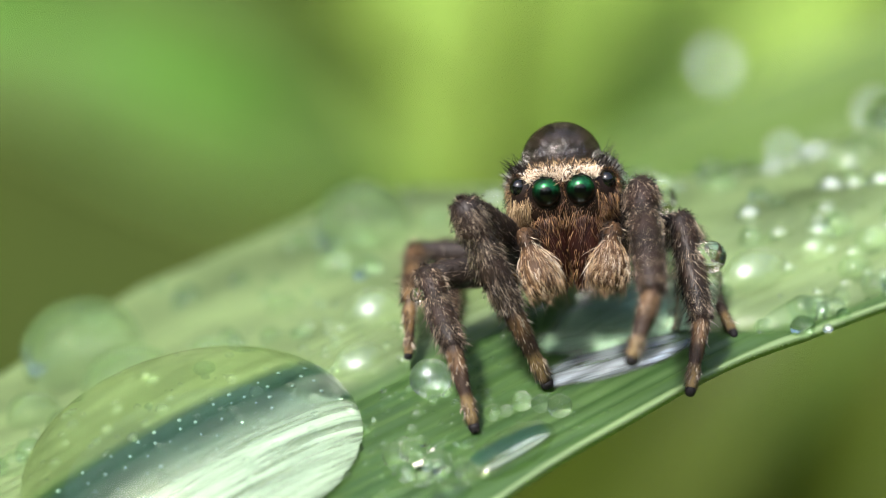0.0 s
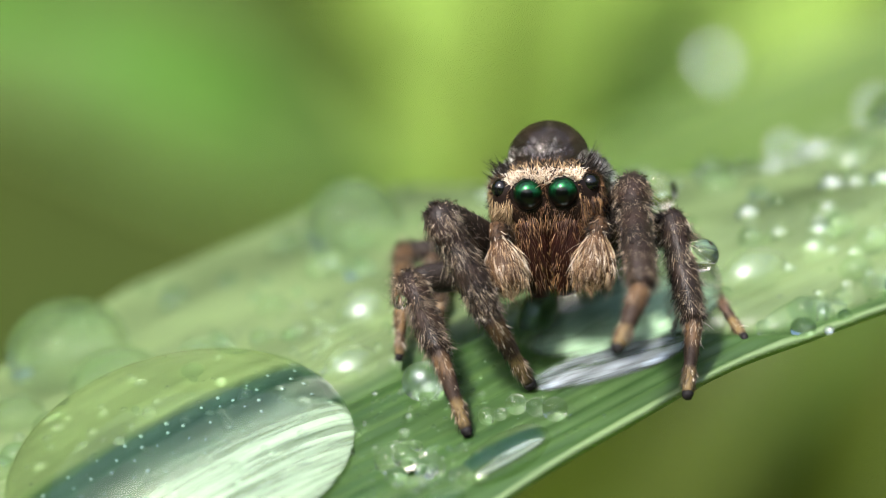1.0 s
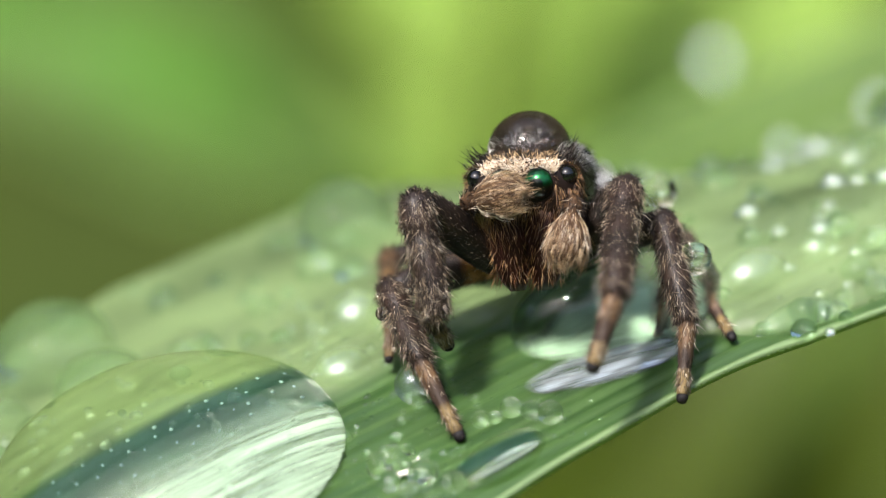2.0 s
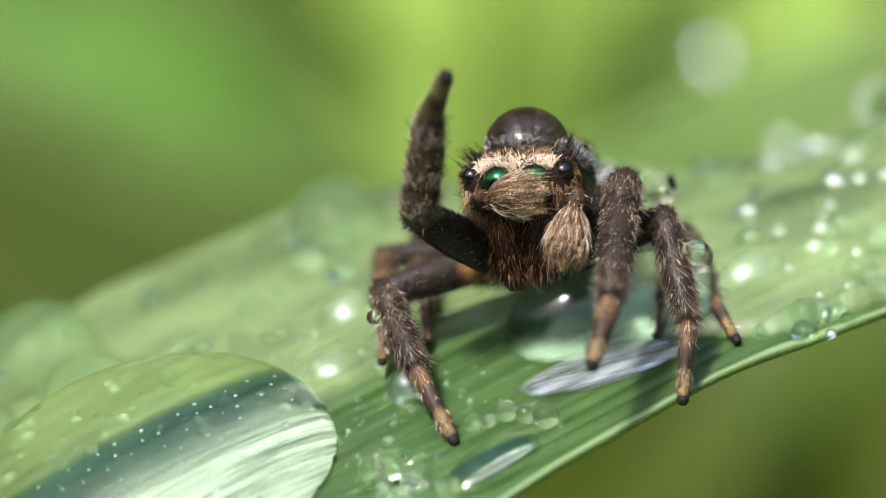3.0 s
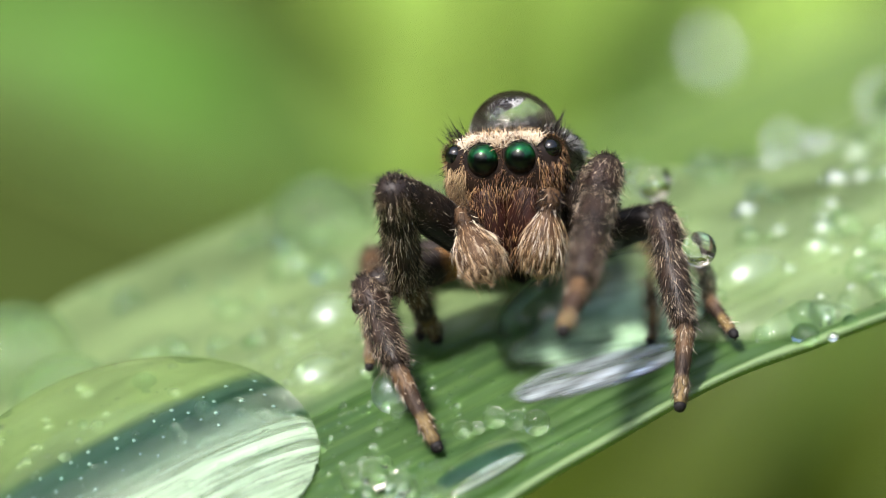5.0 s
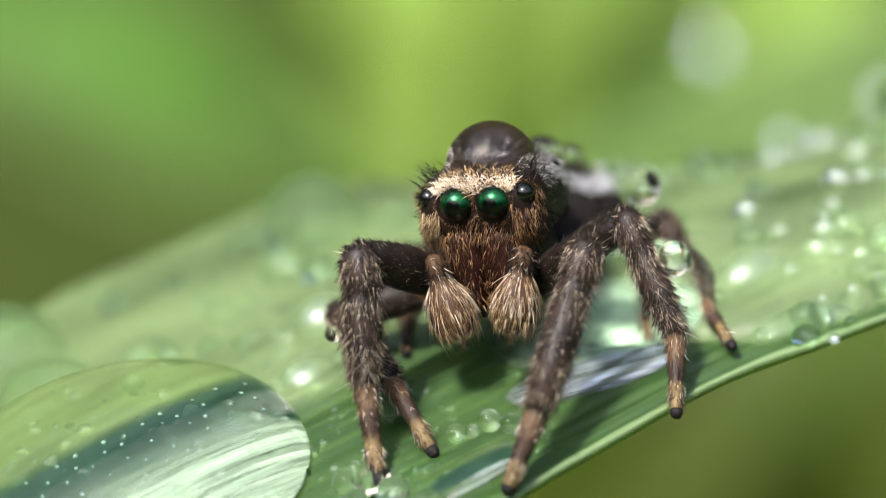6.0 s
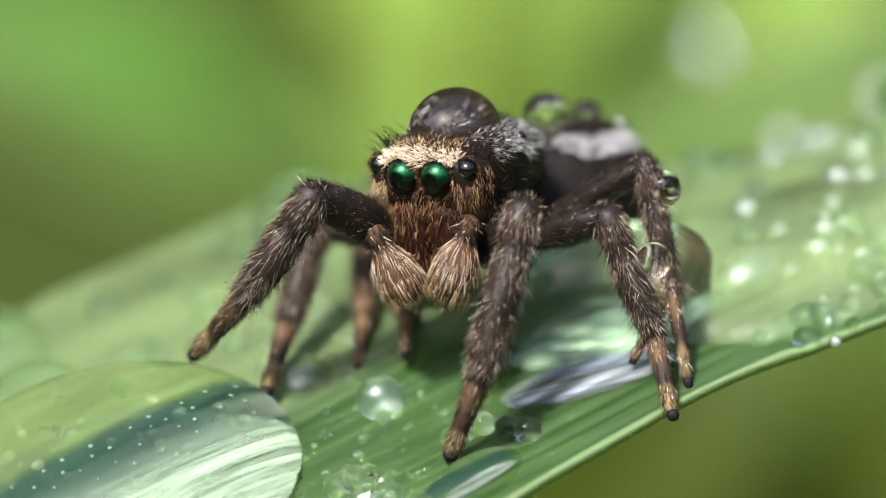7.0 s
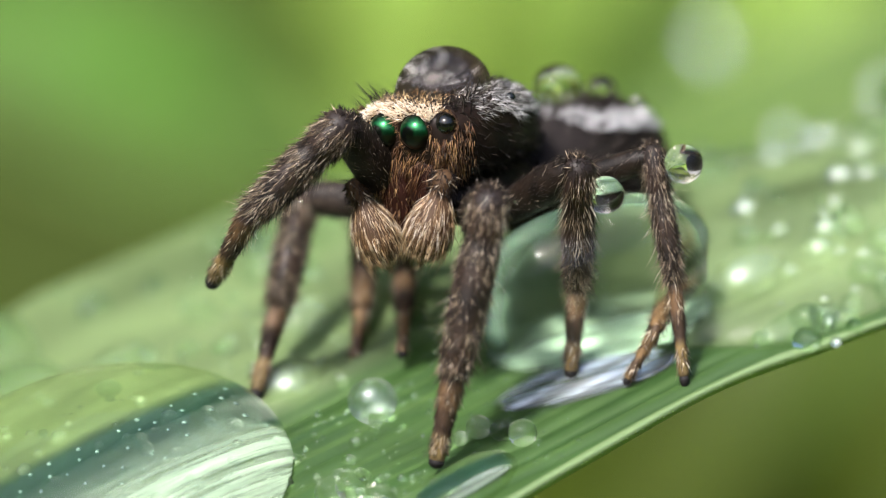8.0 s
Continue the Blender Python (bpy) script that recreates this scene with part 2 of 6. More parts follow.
def silver_material(name, colour, rough, metal, fade, thin=0.38, fine=3100, upto=None):
    """An added film standing in for bright reflections under water: broken lengthwise streaks that thin out towards its
    rim.
    """
    m, n, l, b = mat(name, rough, metal)
    b.inputs["Base Color"].default_value = (*colour, 1)
    z = node(n, "ShaderNodeTexNoise", Scale=1.0, Detail=4.0, Roughness=0.65)
    l.new(coords(n, l, (300, 4200, 60)), z.inputs["Vector"])
    bump(n, l, b, z.outputs["Fac"], 0.45, 0.00008)
    y = node(n, "ShaderNodeTexNoise", Scale=1.0, Detail=5.0, Roughness=0.7)
    l.new(coords(n, l, (240, fine, 60)), y.inputs["Vector"])
    r = ramp(n, ((thin, (0.05, 0.05, 0.05)), (thin + 0.2, (0.92, 0.92, 0.92))))
    l.new(y.outputs["Fac"], r.inputs["Fac"])
    c, mp, g = n.new("ShaderNodeTexCoord"), n.new("ShaderNodeMapping"), n.new("ShaderNodeTexGradient")
    g.gradient_type = "SPHERICAL"
    mp.inputs["Location"].default_value, mp.inputs["Scale"].default_value = (-1, -1, 0), (2, 2, 0)
    l.new(c.outputs["Generated"], mp.inputs["Vector"])
    l.new(mp.outputs["Vector"], g.inputs["Vector"])
    rim = ramp(n, ((0.0, (0, 0, 0)), (fade, (1, 1, 1))))
    l.new(g.outputs["Fac"], rim.inputs["Fac"])
    cover = n.new("ShaderNodeMath")
    cover.operation = "MULTIPLY"
    l.new(r.outputs["Color"], cover.inputs[0])
    l.new(rim.outputs["Color"], cover.inputs[1])
    if upto is not None:           # it gives out unevenly along a line part of the way up
        sep, ragged, soft, whole = n.new("ShaderNodeSeparateXYZ"), n.new("ShaderNodeMath"), n.new("ShaderNodeMapRange"), n.new("ShaderNodeMath")
        ragged.operation, whole.operation = "MULTIPLY_ADD", "MULTIPLY"
        l.new(coords(n, l), sep.inputs[0])
        l.new(y.outputs["Fac"], ragged.inputs[0])
        ragged.inputs[1].default_value = 0.9 * MM
        l.new(sep.outputs["Y"], ragged.inputs[2])
        soft.interpolation_type = "SMOOTHSTEP"
        soft.inputs["From Min"].default_value, soft.inputs["From Max"].default_value = (upto + 0.5) * MM, (upto - 0.4) * MM
        l.new(ragged.outputs[0], soft.inputs["Value"])
        l.new(cover.outputs[0], whole.inputs[0])
        l.new(soft.outputs["Result"], whole.inputs[1])
        cover = whole
    t, x = n.new("ShaderNodeBsdfTransparent"), n.new("ShaderNodeMixShader")
    l.new(cover.outputs[0], x.inputs[0])
    l.new(t.outputs[0], x.inputs[1])
    l.new(b.outputs[0], x.inputs[2])
    l.new(x.outputs[0], n["Material Output"].inputs["Surface"])
    return m


SILVER = silver_material("silver_bright_film", (0.80, 0.90, 0.92), 0.28, 0.9, 0.25)
PALE_SILVER = silver_material("pale_bright_film", (0.32, 0.41, 0.35), 0.45, 0.35, 0.06, 0.36, 5200, 0.1)
GREEN_SILVER = silver_material("green_bright_film", (0.34, 0.50, 0.32), 0.55, 0.6, 0.2, 0.3)


def glint_material(name, straight, share, rough):
    """Water with a rough mirror share mixed in, added to brighten its glints from the sky."""
    m = water_material(name, straight, (0.92, 0.95, 0.92))
    n, l = m.node_tree.nodes, m.node_tree.links
    g, x = node(n, "ShaderNodeBsdfGlossy", Roughness=rough), n.new("ShaderNodeMixShader")
    g.inputs["Color"].default_value = (0.86, 0.95, 1.0, 1)
    x.inputs[0].default_value = share
    last = n["Material Output"].inputs["Surface"].links[0].from_socket
    l.new(last, x.inputs[1])
    l.new(g.outputs[0], x.inputs[2])
    l.new(x.outputs[0], n["Material Output"].inputs["Surface"])
    return m


GLINT = glint_material("glossed_water", 0.3, 0.05, 0.4)
BRIGHT_DROP = glint_material("far_glossed_water", 0.3, 0.6, 0.4)
BELLY_WATER = water_material("belly_water", 0.3, (0.94, 0.97, 0.95))
FAR_WATER = water_material("far_water", 0.45, (0.72, 0.80, 0.72))
BEAD_WATER = glint_material("bead_water", 0.1, 0.015, 0.2)


# ---- mesh helpers ----
rng = np.random.default_rng(7)


class Shape:
    """Vertices and faces in millimetres, gathered into one mesh with several materials."""

    def __init__(self):
        self.v, self.f, self.m, self.count = [], [], [], 0

    def add(self, verts, faces, slot=0):
        verts = np.asarray(verts, float)
        self.v.append(verts)
        self.f.extend(tuple(i + self.count for i in face) for face in faces)
        self.m.extend([slot] * len(faces))
        self.count += len(verts)

    def mesh(self, name, materials):
        me = bpy.data.meshes.new(name)
        me.from_pydata((np.concatenate(self.v) * MM).tolist(), [], self.f)
        for m in materials:
            me.materials.append(m)
        me.polygons.foreach_set("material_index", self.m)
        me.polygons.foreach_set("use_smooth", [True] * len(self.f))
        me.update()
        return me


def part(name, shape, materials, parent=None, label="", at=None):
    ob = new(name, shape.mesh(name, materials))
    ob.parent = parent
    if at is not None:
        ob.matrix_basis = at
    if label:
        tagged(ob, label)
    return ob


def loft(shape, rings, slot=0, close=True):
    """Skins a list of equal rings of points."""
    k = len(rings[0])
    faces = [(i * k + j, i * k + (j + 1) % k, (i + 1) * k + (j + 1) % k, (i + 1) * k + j) for i in range(len(rings) - 1) for j in range(k)]
    if close:
        faces += [tuple(range(k))[::-1], tuple((len(rings) - 1) * k + j for j in range(k))]
    shape.add(np.concatenate(rings), faces, slot)


def tube(shape, stations, sides=18, slot=0, squash=1.0):
    """A limb along x: stations of (x, radius, y, z)."""
    a = np.arange(sides) * 2 * math.pi / sides
    loft(shape, [np.stack([np.full(sides, x), y + r * np.cos(a), z + r * squash * np.sin(a)], 1) for x, r, y, z in stations], slot)


def ball(shape, centre, radii, slot=0, rings=14, sides=24):
    a = np.arange(sides) * 2 * math.pi / sides
    out = []
    for i in range(rings + 1):
        p = math.pi * (0.02 + 0.96 * i / rings)
        out.append(np.stack([centre[0] + radii[0] * math.sin(p) * np.cos(a), centre[1] + radii[1] * math.sin(p) * np.sin(a), np.full(sides, centre[2] - radii[2] * math.cos(p))], 1))
    loft(shape, out, slot)


def hairs(shape, base, way, length, thick, bend, slot):
    """Curved tapering bristles: base points, unit directions, lengths, radii, and a sideways bend."""
    base, way, bend = np.asarray(base), np.asarray(way), np.asarray(bend)
    n = len(base)
    length, thick = np.broadcast_to(length, (n,)), np.broadcast_to(thick, (n,))
    way = way / np.linalg.norm(way, axis=1)[:, None]
    side = np.cross(way, rng.normal(size=(n, 3)))
    side /= np.linalg.norm(side, axis=1)[:, None] + 1e-9
    other = np.cross(way, side)
    mid = base + way * (length * 0.5)[:, None] + bend * (length * 0.12)[:, None]
    tip = base + way * length[:, None] + bend * (length * 0.45)[:, None]
    rows = []
    for p, r in ((base, thick), (mid, thick * 0.75)):
        for k in range(3):
            q = 2 * math.pi * k / 3
            rows.append(p + (side * math.cos(q) + other * math.sin(q)) * r[:, None])
    rows.append(tip)
    verts = np.stack(rows, 1).reshape(-1, 3)
    pattern = [(0, 1, 4, 3), (1, 2, 5, 4), (2, 0, 3, 5), (3, 4, 6), (4, 5, 6), (5, 3, 6)]
    shape.add(verts, [tuple(7 * i + j for j in face) for i in range(n) for face in pattern], slot)


def unit(v):
    return v / (np.linalg.norm(v, axis=-1, keepdims=True) + 1e-9)


# ---- the blade of grass and the ground ----
BLADE = Matrix(((0.821, -0.561, -0.110, 4.41 * MM), (0.499, 0.797, -0.339, -1.174 * MM), (0.278, 0.224, 0.934, -2.45 * MM), (0, 0, 0, 1)))
BLADE = Matrix.Translation(BLADE.translation) @ BLADE.to_quaternion().to_matrix().to_4x4()
FOLD = 4.35                      # where the blade folds, in mm from the front edge


def blade_height(a, b):
    h = 0.011 * np.sin(b * 2 * math.pi / 0.34 + 0.5 * np.sin(b * 1.7)) * np.clip(b / 0.3, 0, 1)
    fold = FOLD - 0.97 * np.clip(a + 1.2, 0, 3.8)
    h = h - 0.14 * np.exp(-((b - fold) / 0.28) ** 2)
    u = np.clip(b - 4.6 + 0.5 * np.clip(a - 2, 0, 5), 0, None)        # the far half folds down and rolls away
    h = h - np.where(u < 1, 0.13 * u ** 2, 0.26 * u - 0.13) - (0.004 + 0.004 * np.clip(a, 0, 8)) * u ** 2 - 0.05 * np.exp(-(b / 0.4) ** 2)
    return h + 0.03 * np.sin(a * 0.9 + b * 0.5) - 0.0012 * (a + 1) ** 2 * (np.abs(a + 1) > 6) * 0.2


def blade_edge(a):
    """How far the front edge bows."""
    return 0.42 - 0.022 * np.minimum(np.abs(a), 9.0) ** 2


FAR_EDGE = ((-26, -12, -10, -7.6, -6, -4, -1, 1.7, 4, 6, 12, 46), (6, 10.6, 11.1, 11.8, 12.1, 12.7, 12.5, 12.2, 10, 8.8, 7, 5.5))


def far_edge(a):
    """The blade is widest a little before the spider, and narrows both ways."""
    return float(np.interp(a, *FAR_EDGE))


def on_blade(a, b, h=0.0):
    """A pose on the blade, a mm along and b mm across, standing h mm off its surface."""
    return BLADE @ pm(a, b, float(blade_height(np.float64(a), np.float64(b))) + h)


def grass_blade():
    na, nb = 340, 240
    a = np.linspace(-26, 46, na)
    s = Shape()
    top = []
    for i, x in enumerate(a):
        start = blade_edge(x) + 0.02 * math.sin(x * 1.7)
        b = start + np.linspace(0, 1, nb) * (far_edge(x) - start)
        top.append(np.stack([np.full(nb, x), b, blade_height(x, b)], 1))
    top = np.array(top)
    under = top.copy()
    under[:, :, 2] -= 0.16
    under[:, 0, 1] += 0.03
    verts = np.concatenate([top.reshape(-1, 3), under.reshape(-1, 3)])
    k = na * nb
    g = np.arange(k).reshape(na, nb)
    q = np.stack([g[:-1, :-1], g[1:, :-1], g[1:, 1:], g[:-1, 1:]], -1).reshape(-1, 4)
    faces = q.tolist() + (q[:, ::-1] + k).tolist()
    for line in (g[:, 0], g[:, -1][::-1]):
        faces += [(line[i + 1], line[i], line[i] + k, line[i + 1] + k) for i in range(len(line) - 1)]
    s.add(verts, faces)
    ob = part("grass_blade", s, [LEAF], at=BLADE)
    tagged(ob, "broad green grass blade with ribbed veins and dew", "grass blade")
    teeth = Shape()
    for x in np.arange(-9, 9, 0.1) + rng.normal(size=180) * 0.02:
        w, r = 0.03 + rng.random() * 0.05, 0.02
        y0 = float(blade_edge(x)) + 0.02 * math.sin(x * 1.7)
        z = float(blade_height(x, y0)) - 0.06
        teeth.add([(x - r, y0 + 0.02, z + r), (x - r, y0 + 0.02, z - r), (x + r, y0 + 0.02, z), (x + r * 1.6, y0 - w, z)], [(0, 1, 3), (1, 2, 3), (2, 0, 3)])
    tagged(part("edge_bristles", teeth, [FAR_LEAF[3]], ob, "fine pale saw-toothed bristles along the edge"), kind="stuff")
    return ob


def ground_sheet():
    m, n, l, b = mat("soil_and_moss", 0.9, 0.0, 0.1)
    z = node(n, "ShaderNodeTexNoise", Scale=40.0, Detail=6.0, Roughness=0.6)
    l.new(coords(n, l), z.inputs["Vector"])
    r = ramp(n, ((0.35, (0.05, 0.06, 0.015)), (0.65, (0.10, 0.16, 0.03))))
    l.new(z.outputs["Fac"], r.inputs["Fac"])
    l.new(r.outputs["Color"], b.inputs["Base Color"])
    s = Shape()
    k = 48
    ring = [np.stack([r0 * np.cos(np.arange(k) * 2 * math.pi / k), r0 * np.sin(np.arange(k) * 2 * math.pi / k), np.full(k, -70.0) + 2 * np.sin(np.arange(k) * 5.0) * (r0 < 900)], 1)
            for r0 in (1, 40, 90, 200, 500, 2000, 20000, 400000)]
    loft(s, ring, 0, False)
    s.add(ring[0], [tuple(range(k))])
    tagged(part("ground", s, [m]), "mossy soil with low green growth, out of focus", "ground", kind="structure")


def far_blade(material, place, length, width, lean, label):
    """A curved grass blade far behind: place is its middle; lean gives its turns in degrees."""
    s = Shape()
    na, nb = 26, 9
    t = np.linspace(-0.5, 0.5, na)
    c = np.linspace(-0.5, 0.5, nb)
    w = width * (1 - 0.55 * np.abs(2 * t) ** 2.5)
    top = np.stack([np.broadcast_to((t * length)[:, None], (na, nb)), c[None, :] * w[:, None],
                    np.abs(c)[None, :] * w[:, None] * 0.35 - (t ** 2 * length * 0.35)[:, None]], -1)
    low = top - np.array([0, 0, 0.25])
    k = na * nb
    g = np.arange(k).reshape(na, nb)
    q = np.stack([g[:-1, :-1], g[1:, :-1], g[1:, 1:], g[:-1, 1:]], -1).reshape(-1, 4)
    edge = np.concatenate([g[:, 0], g[-1, 1:], g[-2::-1, -1], g[0, -2:0:-1]])
    s.add(np.concatenate([top.reshape(-1, 3), low.reshape(-1, 3)]), q.tolist() + (q[:, ::-1] + k).tolist()
          + [(edge[i], edge[i - 1], edge[i - 1] + k, edge[i] + k) for i in range(len(edge))])
    ob = part("background_blade", s, [material], at=pm(*place, *lean))
    rib = Shape()
    tube(rib, [(x * length, 0.09 * (1.2 - abs(x)), 0, -(x ** 2) * length * 0.35 - 0.1) for x in np.linspace(-0.49, 0.49, 14)], 8)
    part("midrib", rib, [material], ob)
    return tagged(ob, label, "grass blade", "blades behind the spider")


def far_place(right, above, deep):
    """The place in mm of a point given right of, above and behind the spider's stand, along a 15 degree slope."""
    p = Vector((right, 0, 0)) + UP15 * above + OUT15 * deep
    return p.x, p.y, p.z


grass_blade()
ground_sheet()


def backdrop():
    """A hedge of sunlit grass, so far off that it melts into soft patches."""
    m, n, l, b = mat("distant_meadow", 0.9, 0.0, 0.08)
    z = node(n, "ShaderNodeTexNoise", Scale=28.0, Detail=2.0, Roughness=0.5)
    l.new(coords(n, l, (1, 1, 0.7)), z.inputs["Vector"])
    r = ramp(n, ((0.38, (0.025, 0.038, 0.007)), (0.5, (0.042, 0.058, 0.010)), (0.62, (0.065, 0.095, 0.015))))
    l.new(z.outputs["Fac"], r.inputs["Fac"])
    l.new(r.outputs["Color"], b.inputs["Base Color"])
    s = Shape()
    xs, zs = np.linspace(-400, 400, 61), np.linspace(-80, 260, 31)
    pts = np.array([[(x, 210 - 0.0012 * x * x + 6 * math.sin(x * 0.09 + zz * 0.05) + 8 * math.sin(zz * 0.11), zz) for zz in zs] for x in xs])
    k = 61 * 31
    g = np.arange(k).reshape(61, 31)
    q = np.stack([g[:-1, :-1], g[1:, :-1], g[1:, 1:], g[:-1, 1:]], -1).reshape(-1, 4)
    edge = np.concatenate([g[:, 0], g[-1, 1:], g[-2::-1, -1], g[0, -2:0:-1]])
    s.add(np.concatenate([pts.reshape(-1, 3), pts.reshape(-1, 3) + [0, 3, 0]]), q.tolist() + (q[:, ::-1] + k).tolist()
          + [(edge[i], edge[i - 1], edge[i - 1] + k, edge[i] + k) for i in range(len(edge))])
    tagged(part("backdrop", s, [m]), "distant sunlit meadow melting into soft green", "backdrop", kind="structure")
    # an unseen ring added round the sides and at the back, hiding the low sky
    s = Shape()
    turn, rise = np.linspace(radians(150), radians(390), 73), np.linspace(-80, 1, 22)
    pts = np.array([[((430 + 14 * math.sin(9 * q + zz * 0.06)) * math.cos(q), (430 + 14 * math.sin(9 * q + zz * 0.06)) * math.sin(q),
                      -80 + (zz + 80) / 81 * (270 + 30 * math.sin(11 * q) + 18 * math.sin(29 * q))) for zz in rise] for q in turn])
    k = 73 * 22
    g = np.arange(k).reshape(73, 22)
    q = np.stack([g[:-1, :-1], g[1:, :-1], g[1:, 1:], g[:-1, 1:]], -1).reshape(-1, 4)
    edge = np.concatenate([g[:, 0], g[-1, 1:], g[-2::-1, -1], g[0, -2:0:-1]])
    s.add(np.concatenate([pts.reshape(-1, 3), pts.reshape(-1, 3) * [1.01, 1.01, 1]]), q.tolist() + (q[:, ::-1] + k).tolist()
          + [(edge[i], edge[i - 1], edge[i - 1] + k, edge[i] + k) for i in range(len(edge))])
    tagged(part("backdrop", s, [m]), "unseen meadow ring added to close off the low sky round about", "backdrop", kind="structure")


backdrop()
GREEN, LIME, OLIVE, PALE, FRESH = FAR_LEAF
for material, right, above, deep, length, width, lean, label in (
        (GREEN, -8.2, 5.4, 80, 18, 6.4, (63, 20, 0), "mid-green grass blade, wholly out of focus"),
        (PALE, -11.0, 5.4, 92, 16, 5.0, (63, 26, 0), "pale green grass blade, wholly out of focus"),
        (LIME, 0.0, 7.2, 80, 19, 6.2, (68, -75, 0), "yellow-green grass blade, sunlight put into its colour, wholly out of focus"),
        (LIME, -13.5, 8.2, 95, 12, 5.0, (68, 15, 0), "yellow-green grass blade, sunlight put into its colour, wholly out of focus"),
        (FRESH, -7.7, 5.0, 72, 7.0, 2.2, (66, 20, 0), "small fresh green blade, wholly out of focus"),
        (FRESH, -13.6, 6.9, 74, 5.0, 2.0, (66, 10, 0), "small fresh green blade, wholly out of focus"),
        (OLIVE, -3.9, 7.2, 70, 9, 1.2, (68, 40, 0), "thin olive stalk, shade put into its colour, wholly out of focus"),
        (OLIVE, 1.7, 5.5, 70, 10, 1.0, (68, -82, 0), "thin olive stalk, shade put into its colour, wholly out of focus"),
        (LIME, 6.4, 6.8, 92, 16, 8.0, (63, -12, 0), "yellow-green grass blade, sunlight put into its colour, wholly out of focus"),
        (LIME, 4.4, 7.6, 88, 12, 4.4, (68, -70, 0), "yellow-green grass blade, sunlight put into its colour, wholly out of focus"),
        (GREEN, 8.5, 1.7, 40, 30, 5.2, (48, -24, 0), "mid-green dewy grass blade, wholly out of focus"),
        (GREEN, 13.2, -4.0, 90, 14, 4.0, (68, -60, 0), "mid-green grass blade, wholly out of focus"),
        (OLIVE, 5.0, -6.0, 80, 14, 4.0, (68, -50, 0), "olive grass blade, shade put into its colour, wholly out of focus"),
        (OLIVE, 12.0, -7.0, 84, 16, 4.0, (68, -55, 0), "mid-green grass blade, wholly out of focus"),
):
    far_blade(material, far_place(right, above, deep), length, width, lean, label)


# ---- dew ----
def drop_shape(rx, ry, rz, cut=0.0, rings=20, sides=36):
    """A bead of water: an ellipsoid whose lower side is flattened at cut, just under the leaf's skin."""
    s = Shape()
    a = np.arange(sides) * 2 * math.pi / sides
    out = []
    low = math.acos(max(-0.995, min(0.9, cut / rz)))
    for i in range(rings + 1):
        p = 0.015 + (low - 0.015) * i / rings
        out.append(np.stack([rx * math.sin(p) * np.cos(a), ry * math.sin(p) * np.sin(a), np.full(sides, rz * math.cos(p))], 1))
    loft(s, out[::-1], 0)
    return s


def dew(a, b, rx, ry=None, rz=None, sit=-0.55, label="clear round dew drop on the blade", turn=0.0, group="dew drops on the blade", water=None, fine=False):
    """A drop on the blade; sit: how far down its own ellipsoid the leaf cuts it, as a share of its height."""
    ry, rz = ry or rx, rz or rx * 0.85
    s = drop_shape(rx, ry, rz, (-0.62 if rx > 2 else sit) * rz, *((60, 120) if rx > 2 else (28, 48) if fine else (18, 34) if rx > 0.3 else (9, 16)))
    ob = part("dew_drop", s, [water or (LENS_WATER if rx > 0.8 else WATER)], at=on_blade(a, b, -sit * rz - (0.03 if rx < 0.3 or fine and rx < 0.5 else 0.16)) @ pose(0, 0, 0, 0, 0, turn))
    ob.visible_shadow = False          # clear water lets the sun through
    return tagged(ob, label, "dew drop", group)


dew(-7.68, 4.48, 3.18, 2.72, 1.45, -0.2, "large clear domed water drop lying on the blade", fine=True)
dew(-3.25, 1.00, 1.05, 0.55, 0.42, -0.1, "low elongated water drop by the blade's edge", 12, fine=True)
dew(-5.0, 0.62, 0.75, 0.36, 0.30, -0.1, "low elongated water drop by the blade's edge", 8, fine=True)
for da, db, r in ((-1.94, 1.33, 0.22), (-2.12, 1.67, 0.17), (-2.33, 1.95, 0.19), (-2.66, 1.98, 0.12), (-2.90, 2.05, 0.16)):
    dew(da, db, r, rz=r * 0.97, sit=-0.93, water=CLEAR_WATER, fine=True)
for da, db, r in ((-4.95, 2.05, 0.24), (-4.62, 2.35, 0.16), (-4.35, 2.15, 0.15), (-5.05, 1.6, 0.2), (-4.65, 1.95, 0.26), (-4.9, 1.25, 0.15), (-4.55, 1.35, 0.26), (-4.25, 0.85, 0.2)):
    dew(da, db, r, rz=r * 0.92, sit=-0.9, water=CLEAR_WATER, fine=True)
dew(-3.25, 3.45, 0.38, 0.38, 0.35, -0.85, water=GLINT, fine=True)
# on the far half, behind the large drop
for da, db, rx, ry, rz in ((-0.55, 9.96, 0.92, 0.92, 0.85), (-6.56, 10.40, 1.15, 1.1, 0.9), (-6.70, 8.40, 0.9, 0.8, 0.6), (-8.35, 9.16, 0.5, 0.5, 0.4), (-8.31, 7.91, 0.42, 0.4, 0.36), (-9.71, 7.37, 0.34, 0.34, 0.3),
                           (-3.21, 8.63, 0.32, 0.32, 0.26), (-4.11, 7.58, 0.2, 0.2, 0.17)):
    dew(da, db, rx, ry, rz, label="clear round dew drop on the far half, out of focus", water=FAR_WATER)
for da, db, rx, ry, rz in ((-2.57, 6.40, 0.56, 0.54, 0.46), (-3.72, 5.05, 0.52, 0.46, 0.32)):
    dew(da, db, rx, ry, rz, label="dew drop catching the sky, out of focus", water=GLINT)
for da, db, r in ((-3.19, 6.53, 0.11), (-1.56, 9.17, 0.14), (-3.86, 5.28, 0.1), (-4.65, 6.78, 0.08)):
    dew(da, db, r, label="small glinting dew drop, out of focus", water=GLINT)
